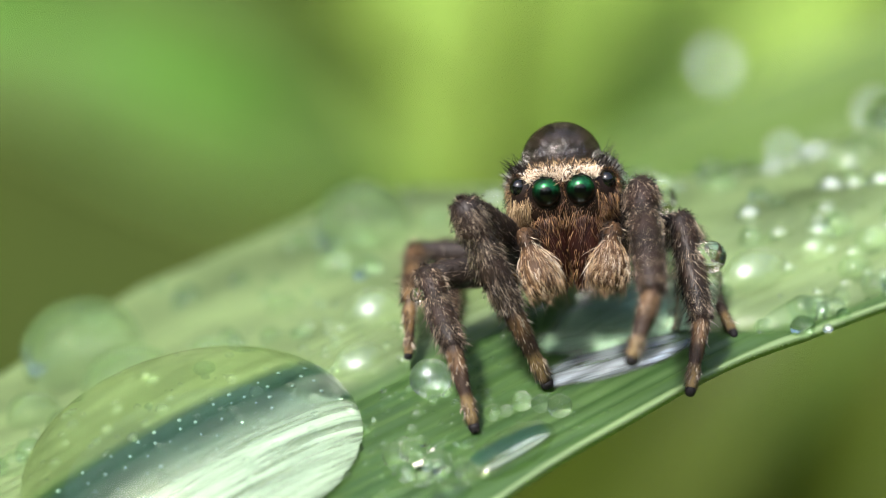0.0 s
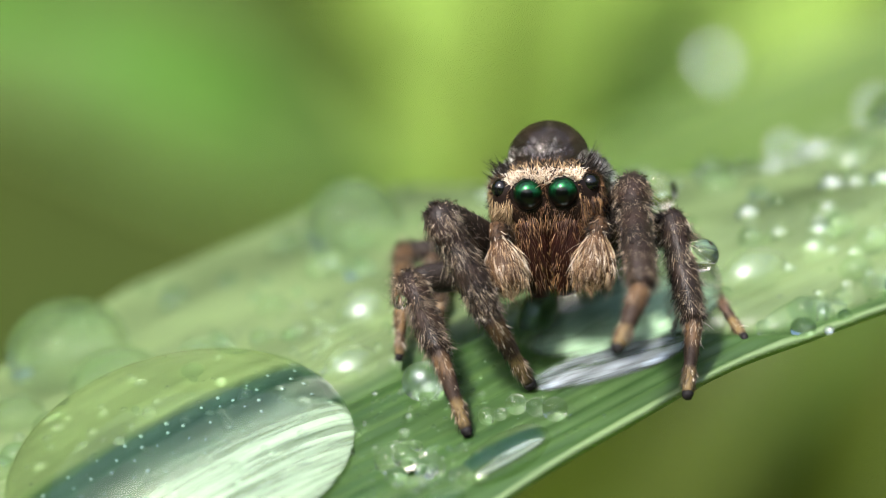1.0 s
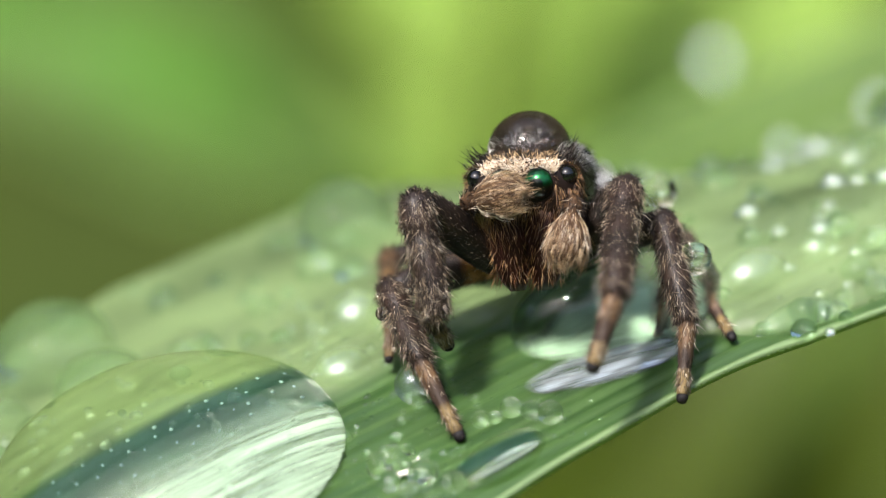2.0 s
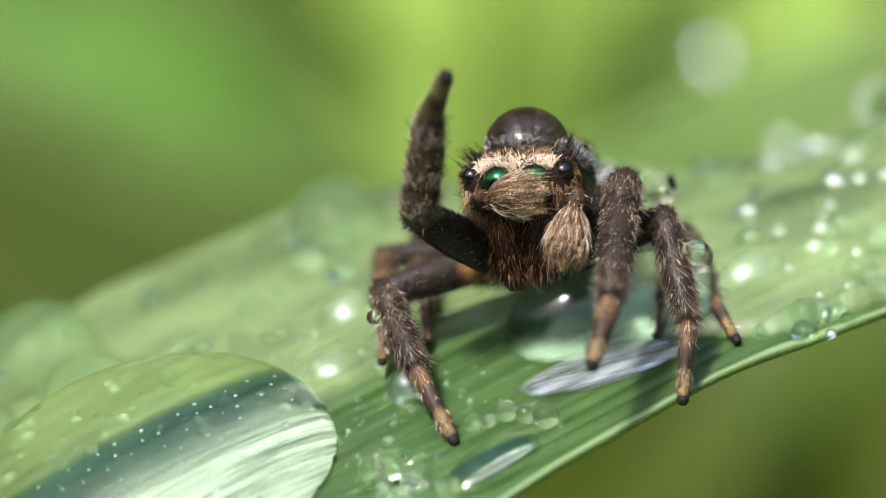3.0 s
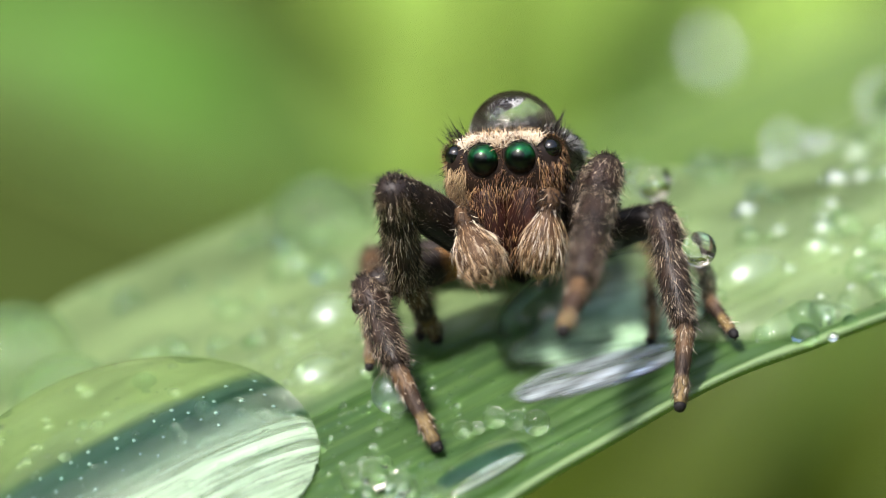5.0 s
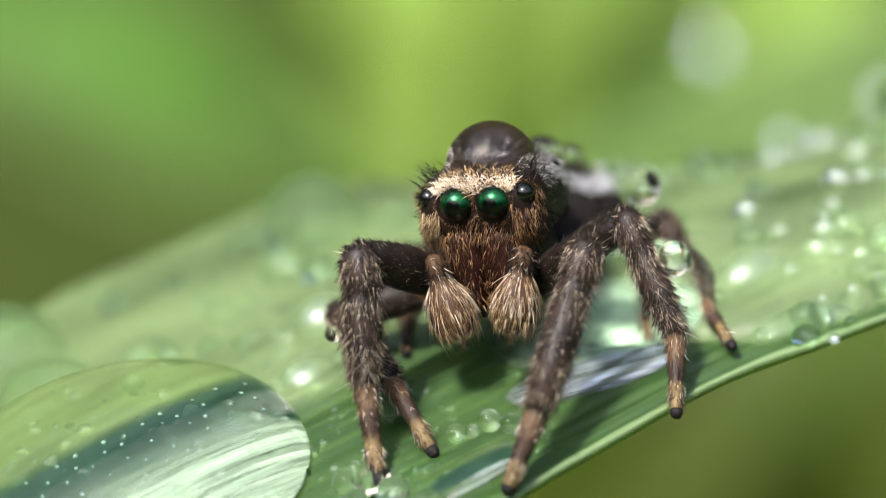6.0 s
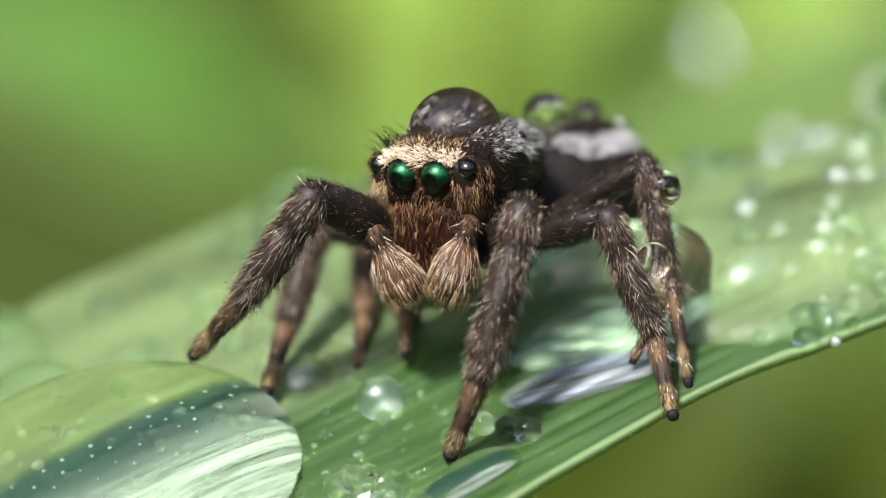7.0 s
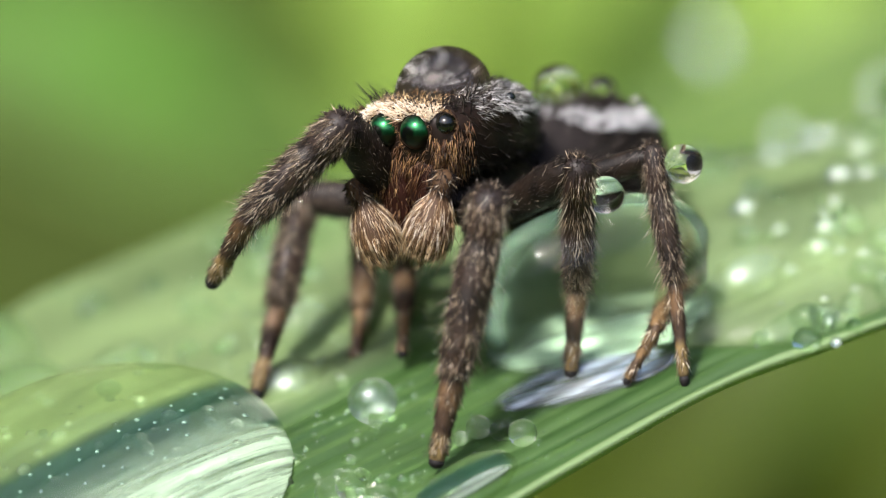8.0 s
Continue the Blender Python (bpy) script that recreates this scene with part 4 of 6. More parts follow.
def leg(lengths, stout, amber, dark, hairy, pale):
    """One leg: the femur, which carries the tibia and the foot; each is built along its own x axis."""
    lf, lt, lm = lengths
    s = Shape()
    st = [(-0.16, 0.05, 0, 0), (-0.1, 0.17 * stout, 0, 0), (0.1, 0.24 * stout, 0, 0), (0.4, 0.28 * stout, 0, 0.02), (lf * 0.55, 0.31 * stout, 0, 0.03), (lf * 0.85, 0.27 * stout, 0, 0.02),
          (lf - 0.05, 0.22 * stout, 0, 0), (lf + 0.08, 0.12 * stout, 0, 0)]
    tube(s, st, 20, 0, 1.05)
    clothe(s, st, int(900 * hairy), 0.13, 0.005, 1, 1.6)
    clothe(s, st, int(170 * hairy), 0.14, 0.003, 2, 1.8)
    femur = part("leg", s, [FEMUR_SKIN[amber], DARK_HAIR if dark else LEG_HAIR, PALE_LEG_HAIR], spider, "jointed hairy leg, dark brown banded with tan")
    s = Shape()
    st = [(-0.2, 0.06, 0, 0), (-0.14, 0.2 * stout, 0, 0), (0.0, 0.265 * stout, 0, 0), (0.3, 0.275 * stout, 0, 0.02), (0.52, 0.25 * stout, 0, 0), (0.6, 0.225 * stout, 0, 0), (0.75, 0.26 * stout, 0, 0),
          (lt * 0.65, 0.255 * stout, 0, 0), (lt - 0.1, 0.2 * stout, 0, 0), (lt, 0.15 * stout, 0, 0), (lt + 0.05, 0.06, 0, 0)]
    tube(s, st, 20, 0)
    clothe(s, st, int(420 * hairy), 0.17, 0.0055, 1, 1.1)
    clothe(s, st, int(800 * hairy), 0.10, 0.008, 2, 1.8)
    clothe(s, st, int(800 * hairy), 0.15, 0.0032, 4, 1.9, 0.25, ((0.0, 0.36), (0.60, 0.90), (lt * 0.70, lt * 0.97)))
    clothe(s, st, int(260 * hairy), 0.18, 0.003, 4, 1.4)
    clothe(s, st, int(110 * hairy), 0.30, 0.003, 4, 0.8)
    n = int(130 * hairy)
    q, k = rng.uniform(0, 2 * math.pi, n), rng.uniform(0, 1.3, n)
    out = np.stack([-np.cos(k), np.sin(k) * np.cos(q), np.sin(k) * np.sin(q)], 1)
    hairs(s, out * [0.19, 0.24 * stout, 0.24 * stout], unit(out + rng.normal(size=(n, 3)) * 0.35), 0.06 + 0.10 * rng.random(n), 0.008, rng.normal(size=(n, 3)) * 0.3, 1)
    for _ in range(int(60 * hairy)):
        q, x = rng.uniform(0, 2 * math.pi), rng.uniform(-0.1, lt)
        far, r = 0.25 * stout + rng.uniform(0.02, 0.12), 0.008 + 0.024 * rng.random() ** 2
        ball(s, (x, far * math.cos(q), far * math.sin(q)), (r, r, r), 3, 6, 8)
    tibia = part("tibia", s, [AMBER_TIBIA_SKIN if pale else TIBIA_SKIN, LEG_HAIR, LEG_HAIR, CLEAR_WATER, PALE_LEG_HAIR], femur, "mottled brown and grey hairy tibia")
    s = Shape()
    st = [(-0.08, 0.05, 0, 0), (-0.03, 0.13 * stout, 0, 0), (0.1, 0.165 * stout, 0, 0), (lm * 0.45, 0.135 * stout, 0, 0), (lm * 0.56, 0.115 * stout, 0, 0), (lm * 0.62, 0.125 * stout, 0, 0),
          (lm * 0.86, 0.11 * stout, 0, 0), (lm * 0.91, 0.105 * stout, 0, 0)]
    tube(s, st, 16, 0)
    tube(s, [(lm * 0.895, 0.108 * stout, 0, 0), (lm * 0.94, 0.108 * stout, 0, 0), (lm * 0.985, 0.075 * stout, 0, 0), (lm, 0.025, 0, 0)], 14, 3)
    clothe(s, st[:7], int(260 * hairy), 0.09, 0.006, 1, 1.8)
    clothe(s, st[:7], int(150 * hairy), 0.12, 0.006, 4, 1.6, 0.25, ((0.02, lm * 0.3), (lm * 0.6, lm * 0.8)))
    n = 26
    base = np.stack([rng.uniform(lm * 0.92, lm * 0.97, n), rng.normal(size=n) * 0.04, rng.normal(size=n) * 0.04], 1)
    hairs(s, base, np.array([1.0, 0, 0]) + rng.normal(size=(n, 3)) * 0.35, 0.05, 0.008, np.zeros((n, 3)), 2)
    foot = part("foot", s, [AMBER_FOOT_SKIN if pale else FOOT_SKIN, LEG_HAIR, DARK_HAIR, BLACK_SKIN, PALE_LEG_HAIR], femur, "thin banded foot with a black tip")
    return femur, tibia, foot


LENGTHS = {"L1": (2.289, 1.987, 1.646), "L2": (2.200, 1.815, 1.555), "L3": (2.416, 2.249, 1.064), "L4": (1.870, 1.753, 0.953), "R1": (1.628, 2.727, 1.393), "R2": (1.717, 1.995, 1.435), "R3": (2.221, 1.967, 1.570), "R4": (2.890, 3.482, 0.970)}
legs = {k: leg(v, {"1": 1.12, "2": 0.95, "3": 0.72, "4": 0.62}[k[1]], k in ("L2", "L3"), k[0] == "R", {"1": 1.5, "2": 1.1, "3": 0.7, "4": 0.6}[k[1]], k in ("L3", "L4", "R4")) for k, v in LENGTHS.items()}
beads = {k: part("water_bead", drop_shape(r, r, r, -r, 16, 28), [CLEAR_WATER], spider, "clear round water bead clinging to a leg")
         for k, r in (("B1", 0.13), ("B2", 0.29), ("B3", 0.30))}
for bead in beads.values():
    bead.visible_shadow = False


def palp(side):
    s = Shape()
    st = [(-0.18, 0.05, 0, 0), (-0.12, 0.14, 0, 0), (0.0, 0.18, 0, 0), (0.12, 0.18, 0, 0), (0.22, 0.15, 0, 0), (0.36, 0.24, 0, 0), (0.55, 0.33, 0, 0), (0.8, 0.37, 0, 0), (1.0, 0.34, 0, 0), (1.14, 0.24, 0, 0), (1.22, 0.12, 0, 0), (1.24, 0.04, 0, 0)]
    tube(s, st, 22, 0)
    clothe(s, st[:5], 300, 0.13, 0.007, 3, 0.6, 0.4)
    clothe(s, st[4:], 1300, 0.20, 0.0034, 1, spread=0.07, hug=0.10)
    clothe(s, st[4:9], 800, 0.34, 0.0034, 1, spread=0.09, hug=0.22)
    clothe(s, st[3:8], 160, 0.40, 0.0034, 2, spread=0.12, hug=0.35)
    n = 150          # the rounded end is furred too
    k, q = rng.uniform(0, 1.2, n), rng.uniform(0, 2 * math.pi, n)
    out = np.stack([np.cos(k), np.sin(k) * np.cos(q), np.sin(k) * np.sin(q)], 1)
    hairs(s, np.array([1.02, 0, 0]) + out * [0.2, 0.31, 0.31], unit(out * 0.35 + np.stack([np.sin(k), -np.cos(k) * np.cos(q), -np.cos(k) * np.sin(q) - 0.3], 1) + rng.normal(size=(n, 3)) * 0.2), 0.10 + 0.08 * rng.random(n), 0.0045, rng.normal(size=(n, 3)) * 0.3, 1)
    return part("palp", s, [PALP_SKIN, TAN_HAIR, CREAM_HAIR, LEG_HAIR], spider, "furry tan feeler with long combed hairs")


palps = {"PL": palp(-1), "PR": palp(1)}


def motions():
    """Keys for the spider and its limbs, in millimetres and degrees."""
    walk(belly_drop, [(t, on_blade(0.5, 2.8, 0.45 + up) @ pose(0, 0, 0, 0, 0, -14)) for t, up in ((0, 0.0), (4.7, 0.0), (6, 0.05), (7, 0.45), (8, 0.9))])
    walk(spider, [
        (0, pm(2.163, 1.584, 0.875, -4.3, -5.6, -1.1)), (0.5, pm(2.164, 1.585, 0.875, -4.6, -5.5, -1.4)), (1, pm(2.007, 1.577, 0.862, -1.9, -4.9, -4.9)),
        (1.2, pm(1.875, 1.598, 0.929, -0.6, -4.6, -5.6)), (1.5, pm(1.788, 1.609, 0.973, -1.3, -4.3, -8.7)), (1.7, pm(1.763, 1.608, 0.976, -1.8, -4.5, -9.5)),
        (2.8, pm(1.77, 1.611, 0.98, -2.7, -6.4, -8.3)), (3, pm(1.805, 1.615, 0.995, -2.5, -6.6, -10.3)), (3.2, pm(1.791, 1.61, 0.983, -4.2, -5.5, -10)),
        (3.5, pm(1.814, 1.614, 0.998, -2.4, -5.2, -10.4)), (3.7, pm(1.833, 1.616, 0.997, -3.5, -5.2, -10.2)), (4, pm(1.73, 1.625, 1.014, -4.8, -3.7, -7.7)),
        (4.1, pm(1.725, 1.632, 1.053, -4.7, -4.7, -8.6)), (4.3, pm(1.701, 1.644, 1.108, -5.1, -6.1, -9.9)), (4.5, pm(1.736, 1.65, 1.128, -7.6, -6.7, -10.2)),
        (4.7, pm(1.754, 1.658, 1.165, -10.7, -6.9, -9.4)), (5.8, pm(1.627, 1.339, 0.904, -2.9, -5.9, -15.8)), (6, pm(1.489, 1.246, 0.733, 1.2, -7.3, -15.6)),
        (6.2, pm(1.397, 1.189, 0.69, 3.7, -5.7, -17.5)), (6.4, pm(1.338, 1.185, 0.838, 5.6, -5.6, -22.6)), (6.5, pm(1.197, 1.156, 0.814, 7.6, -5.8, -24.6)),
        (6.7, pm(1.133, 1.155, 0.974, 7, -5.2, -27.6)), (6.8, pm(1.097, 1.157, 1.077, 6.2, -5.7, -29.3)), (7, pm(1.015, 1.16, 1.255, 6.2, -5.1, -30.5)),
        (7.3, pm(0.983, 1.174, 1.298, 7.6, -5.1, -32)), (7.5, pm(0.95, 1.208, 1.434, 3.3, -5.2, -31.1)), (7.7, pm(1.08, 1.245, 1.557, 4.1, -5, -33.4)),
        (8, pm(0.947, 1.314, 1.814, 3.1, -7.1, -37.4)),
    ])
    walk(legs["L1"][0], [
        (0, pm(-0.6, -0.5, -1.5, 0, -39.3, -129.5)), (0.5, pm(-0.6, -0.5, -1.5, -0.1, -38.8, -129.5)), (1, pm(-0.6, -0.5, -1.5, 1, -36.9, -131.1)),
        (1.2, pm(-0.6, -0.5, -1.5, 1.4, -39.2, -131.9)), (1.5, pm(-0.6, -0.5, -1.5, 2.6, -39, -133.7)), (1.7, pm(-0.6, -0.5, -1.5, 0.8, -38.6, -130.8)),
        (2.8, pm(-0.6, -0.5, -1.5, -3.9, -34.9, -123)), (3, pm(-0.6, -0.5, -1.5, -6.7, -31.9, -117.9)), (3.2, pm(-0.6, -0.5, -1.5, -8.4, -29.9, -114.6)),
        (3.5, pm(-0.6, -0.5, -1.5, -2.1, -47.8, -124.5)), (3.7, pm(-0.6, -0.5, -1.5, 3.7, -41.7, -132.7)), (4, pm(-0.6, -0.5, -1.5, 3.7, -37.9, -132.7)),
        (4.1, pm(-0.6, -0.5, -1.5, 2.7, -36.9, -131.1)), (4.3, pm(-0.6, -0.5, -1.5, -0.7, -32.9, -125.2)), (4.5, pm(-0.6, -0.5, -1.5, -1.4, -32.9, -123.8)),
        (4.7, pm(-0.6, -0.5, -1.5, -1.9, -29.4, -122.9)), (5.8, pm(-0.6, -0.5, -1.5, -6.4, -40.9, -115.1)), (6, pm(-0.6, -0.5, -1.5, -2.8, -26.6, -121.6)),
        (6.2, pm(-0.6, -0.5, -1.5, -5.7, -28.9, -115.4)), (6.4, pm(-0.6, -0.5, -1.5, -6.4, -25.6, -113.8)), (6.5, pm(-0.6, -0.5, -1.5, -7.4, -28, -111.7)),
        (6.7, pm(-0.6, -0.5, -1.5, -12.6, -55.5, -104)), (6.8, pm(-0.6, -0.5, -1.5, -13.9, -58.3, -102.5)), (7, pm(-0.6, -0.5, -1.5, -3.5, -38.5, -116.2)),
        (7.3, pm(-0.6, -0.5, -1.5, -3.9, -42.1, -115.5)), (7.5, pm(-0.6, -0.5, -1.5, -20.1, -58.5, -94.8)), (7.7, pm(-0.6, -0.5, -1.5, -18.9, -55.4, -96.2)),
        (8, pm(-0.6, -0.5, -1.5, -26.9, -50.7, -86.2)),
    ])
    walk(legs["L1"][1], [
        (0, pm(2.289, 0, 0, 170.3, 40.6, 154.1)), (0.5, pm(2.289, 0, -0, 169.9, 40.3, 153.6)), (1, pm(2.289, -0, -0, 161.3, 41.8, 143.1)),
        (1.2, pm(2.289, -0, 0, 163.3, 46.6, 145.1)), (1.5, pm(2.289, -0, 0, 157.8, 54, 139.4)), (1.7, pm(2.289, -0, -0, 174.6, 53.6, 158.2)),
        (2.8, pm(2.289, 0, -0, 95.2, -6.2, 34.3)), (3, pm(2.289, 0, -0, 96.1, -46.5, 25.4)), (3.2, pm(2.289, 0, -0, 94, -57.3, 24.5)),
        (3.5, pm(2.289, -0, 0, 91.6, -11.7, 53.7)), (3.7, pm(2.289, -0, 0, 87.9, 19.2, 98.8)), (4, pm(2.289, -0, 0, 83.2, 26.4, 95.7)),
        (4.1, pm(2.289, -0, 0, 81, 27.1, 91.9)), (4.3, pm(2.289, -0, 0, 129.2, 14.9, -166.9)), (4.5, pm(2.289, -0, 0, 130.5, 19, -163.4)),
        (4.7, pm(2.289, -0, 0, 130, 29.9, -167.5)), (5.8, pm(2.289, -0, 0, 146.5, 26.4, -127.3)), (6, pm(2.289, -0, 0, 46.1, 72.8, 121.4)),
        (6.2, pm(2.289, -0, 0, 44.3, 69.9, 113.4)), (6.4, pm(2.289, -0, 0, 35.4, 63.3, 103.3)), (6.5, pm(2.289, -0, 0, 48.7, 63.2, 115.3)),
        (6.7, pm(2.289, -0, 0, 142.2, 46.5, -140.8)), (6.8, pm(2.289, -0, 0, 154.5, 40.2, -120.9)), (7, pm(2.289, -0, 0, -165.5, 77.9, -81.9)),
        (7.3, pm(2.289, -0, 0, -156, 84.1, -72.1)), (7.5, pm(2.289, -0, 0, 170.1, 54, -110)), (7.7, pm(2.289, -0, 0, 173.7, 69.1, -107.9)),
        (8, pm(2.289, -0, 0, 166.8, 76.9, -123)),
    ])
    walk(legs["L1"][2], [
        (0, pm(0.932, 0.659, -1.293, -173.9, 28.8, 173.6)), (0.5, pm(0.932, 0.673, -1.287, -173.2, 27.6, 175.1)), (1, pm(1.104, 0.889, -1.325, -172.4, 24.4, 178.4)),
        (1.2, pm(1.169, 0.781, -1.444, -171.9, 20.5, -179.9)), (1.5, pm(1.402, 0.759, -1.609, -164, 9.9, -149.4)), (1.7, pm(1.194, 0.439, -1.599, -162.9, -0.5, -141)),
        (2.8, pm(3.921, 1.114, 0.214, 153.6, 11.1, 64)), (3, pm(3.525, 0.586, 1.442, 152.3, -16.6, 43)), (3.2, pm(3.265, 0.445, 1.673, 146.4, -22.7, 54)),
        (3.5, pm(3.44, 1.569, 0.402, 165.8, 23, 105.5)), (3.7, pm(2.001, 1.855, -0.652, 160.2, 23.5, 110.7)), (4, pm(2.112, 1.771, -0.884, 150.6, 27.6, 96.4)),
        (4.1, pm(2.231, 1.768, -0.906, 155.7, 28.2, 108.1)), (4.3, pm(0.418, -0.435, -0.51, 155.6, 32, 109.7)), (4.5, pm(0.488, -0.536, -0.648, -171.1, 15.6, -178.9)),
        (4.7, pm(0.606, -0.372, -0.99, -167.1, 10.5, -164.6)), (5.8, pm(1.21, -1.415, -0.885, -160.6, 30.3, -136.6)), (6, pm(1.983, 0.5, -1.899, 102.6, 66, 114.9)),
        (6.2, pm(2.018, 0.626, -1.866, 105.7, 62.7, 111.9)), (6.4, pm(2.083, 0.87, -1.775, 99.8, 59.5, 105.1)), (6.5, pm(1.906, 0.809, -1.775, 94.3, 55.8, 95.3)),
        (6.7, pm(1.229, -0.866, -1.441, -171.9, 20, -149.5)), (6.8, pm(1.51, -1.302, -1.283, -161.6, 27.7, -120.3)), (7, pm(2.348, -0.414, -1.943, -142.5, 44.5, -107.7)),
        (7.3, pm(2.352, -0.194, -1.977, -148.3, 41.7, -112.8)), (7.5, pm(1.891, -1.097, -1.609, -160.9, 30.3, -121.2)), (7.7, pm(2.072, -0.674, -1.857, -163.5, 32.6, -130.8)),
        (8, pm(2.044, -0.378, -1.936, -166.7, 37.4, -145.5)),
    ])
    walk(legs["L2"][0], [
        (0, pm(-0.65, 0.2, -1.6, 0, -5.5, -150)), (0.5, pm(-0.65, 0.2, -1.6, 0, -5.4, -150.5)), (1, pm(-0.65, 0.2, -1.6, -0.2, -2.8, -147.2)),
        (1.2, pm(-0.65, 0.2, -1.6, -0.3, -1.3, -145.1)), (1.5, pm(-0.65, 0.2, -1.6, -0.2, 4.3, -144.2)), (1.7, pm(-0.65, 0.2, -1.6, -0.2, 5.2, -143.7)),
        (2.8, pm(-0.65, 0.2, -1.6, -0.6, 3.6, -148.8)), (3, pm(-0.65, 0.2, -1.6, -0.6, 5.1, -148.7)), (3.5, pm(-0.65, 0.2, -1.6, -0.3, 5.4, -145.2)),
        (4, pm(-0.65, 0.2, -1.6, 0.1, 6.1, -141.3)), (4.5, pm(-0.65, 0.2, -1.6, -0.1, 7.5, -143.1)), (4.7, pm(-0.65, 0.2, -1.6, -0.2, 9.3, -144)),
        (5.8, pm(-0.65, 0.2, -1.6, -0.4, 5.8, -145.6)), (6, pm(-0.65, 0.2, -1.6, -1, 5.2, -151.8)), (6.2, pm(-0.65, 0.2, -1.6, 2.3, -16.8, 176.2)),
        (6.4, pm(-0.65, 0.2, -1.6, 2.3, -13.3, 176.5)), (6.5, pm(-0.65, 0.2, -1.6, 1.5, -14.1, 179.6)), (6.8, pm(-0.65, 0.2, -1.6, 1.7, -8.4, 178.9)),
        (7, pm(-0.65, 0.2, -1.6, 0.7, -7.8, -174.6)), (7.3, pm(-0.65, 0.2, -1.6, 0.1, -9.5, -170)), (7.5, pm(-0.65, 0.2, -1.6, 1.3, -12.4, -176.5)),
        (7.7, pm(-0.65, 0.2, -1.6, -0.6, -8.2, -165.7)), (8, pm(-0.65, 0.2, -1.6, -1.4, -7.7, -160.6)),
    ])
    walk(legs["L2"][1], [
        (0, pm(2.2, 0, 0, 6.6, 36.1, 78.6)), (0.5, pm(2.2, -0, -0, 7.3, 36.4, 80.3)), (1, pm(2.2, 0, -0, 6.4, 31.6, 79.3)),
        (1.2, pm(2.2, 0, -0, 5.6, 34.2, 77.9)), (1.5, pm(2.2, 0, -0, 1.8, 31, 78.5)), (1.7, pm(2.2, 0, -0, 1.2, 30.2, 78.3)),
        (2.8, pm(2.2, -0, -0, 1.9, 35.1, 82.4)), (3, pm(2.2, -0, -0, 1.2, 34.2, 83.2)), (3.5, pm(2.2, 0, -0, 1.3, 34.2, 80.2)),
        (4, pm(2.2, 0, -0, 0.3, 35.3, 75.6)), (4.5, pm(2.2, 0, -0, -0.7, 39.8, 77.4)), (4.7, pm(2.2, 0, -0, -3.8, 40.7, 75.7)),
        (5.8, pm(2.2, 0, -0, 7.5, 29.7, 91.9)), (6, pm(2.2, -0, -0, 9.1, 23.9, 100.6)), (6.2, pm(2.2, -0, 0, 13.9, 25.4, 96.2)),
        (6.4, pm(2.2, -0, 0, 12.6, 23.4, 100.5)), (6.5, pm(2.2, -0, 0, 15.1, 14, 103.3)), (6.8, pm(2.2, -0, 0, 9, 28.6, 101.5)),
        (7, pm(2.2, -0, 0, 8.1, 42.9, 94.6)), (7.3, pm(2.2, -0, 0, 6.2, 54.8, 86.1)), (7.5, pm(2.2, -0, 0, 19.3, 56.6, 106.3)),
        (7.7, pm(2.2, -0, 0, 8.6, 61.4, 85.8)), (8, pm(2.2, -0, 0, 14.9, 52.1, 88.4)),
    ])
    walk(legs["L2"][2], [
        (0, pm(2.491, 1.437, -1.07, 156.1, 70.6, 109.6)), (0.5, pm(2.445, 1.439, -1.078, 154.2, 70.5, 108.1)), (1, pm(2.486, 1.519, -0.951, 151.9, 62.9, 103.4)),
        (1.2, pm(2.514, 1.468, -1.02, 148.5, 54.7, 98.2)), (1.5, pm(2.51, 1.525, -0.934, 144, 52.7, 95.8)), (1.7, pm(2.519, 1.536, -0.913, 144.4, 54, 96.4)),
        (2.8, pm(2.397, 1.472, -1.043, 142.9, 50, 98.5)), (3, pm(2.377, 1.491, -1.019, 140.1, 49.5, 95.9)), (3.5, pm(2.455, 1.479, -1.02, 140.9, 50.7, 93.7)),
        (4, pm(2.567, 1.435, -1.049, 144.6, 56.9, 94.9)), (4.5, pm(2.503, 1.361, -1.162, 142, 60, 94.5)), (4.7, pm(2.54, 1.334, -1.183, 144, 65.7, 98.5)),
        (5.8, pm(2.149, 1.576, -0.898, 151.1, 54.3, 106.3)), (6, pm(1.896, 1.631, -0.737, 144.6, 44.2, 103.6)), (6.2, pm(2.024, 1.63, -0.779, 138.9, 13.4, 84.2)),
        (6.4, pm(1.896, 1.637, -0.721, 139.9, 35.5, 94)), (6.5, pm(1.796, 1.714, -0.438, 129.9, 59.4, 77.1)), (6.8, pm(1.881, 1.561, -0.869, 141.5, 35.8, 98.5)),
        (7, pm(2.093, 1.324, -1.236, 145.3, 26.7, 100.4)), (7.3, pm(2.27, 1.044, -1.483, 148.6, 21.8, 100.5)), (7.5, pm(1.919, 0.958, -1.515, 148.4, 38.7, 101.4)),
        (7.7, pm(2.263, 0.866, -1.594, 145.1, 32.9, 90.9)), (8, pm(2.23, 1.114, -1.432, 143.4, 53.7, 83.8)),
    ])
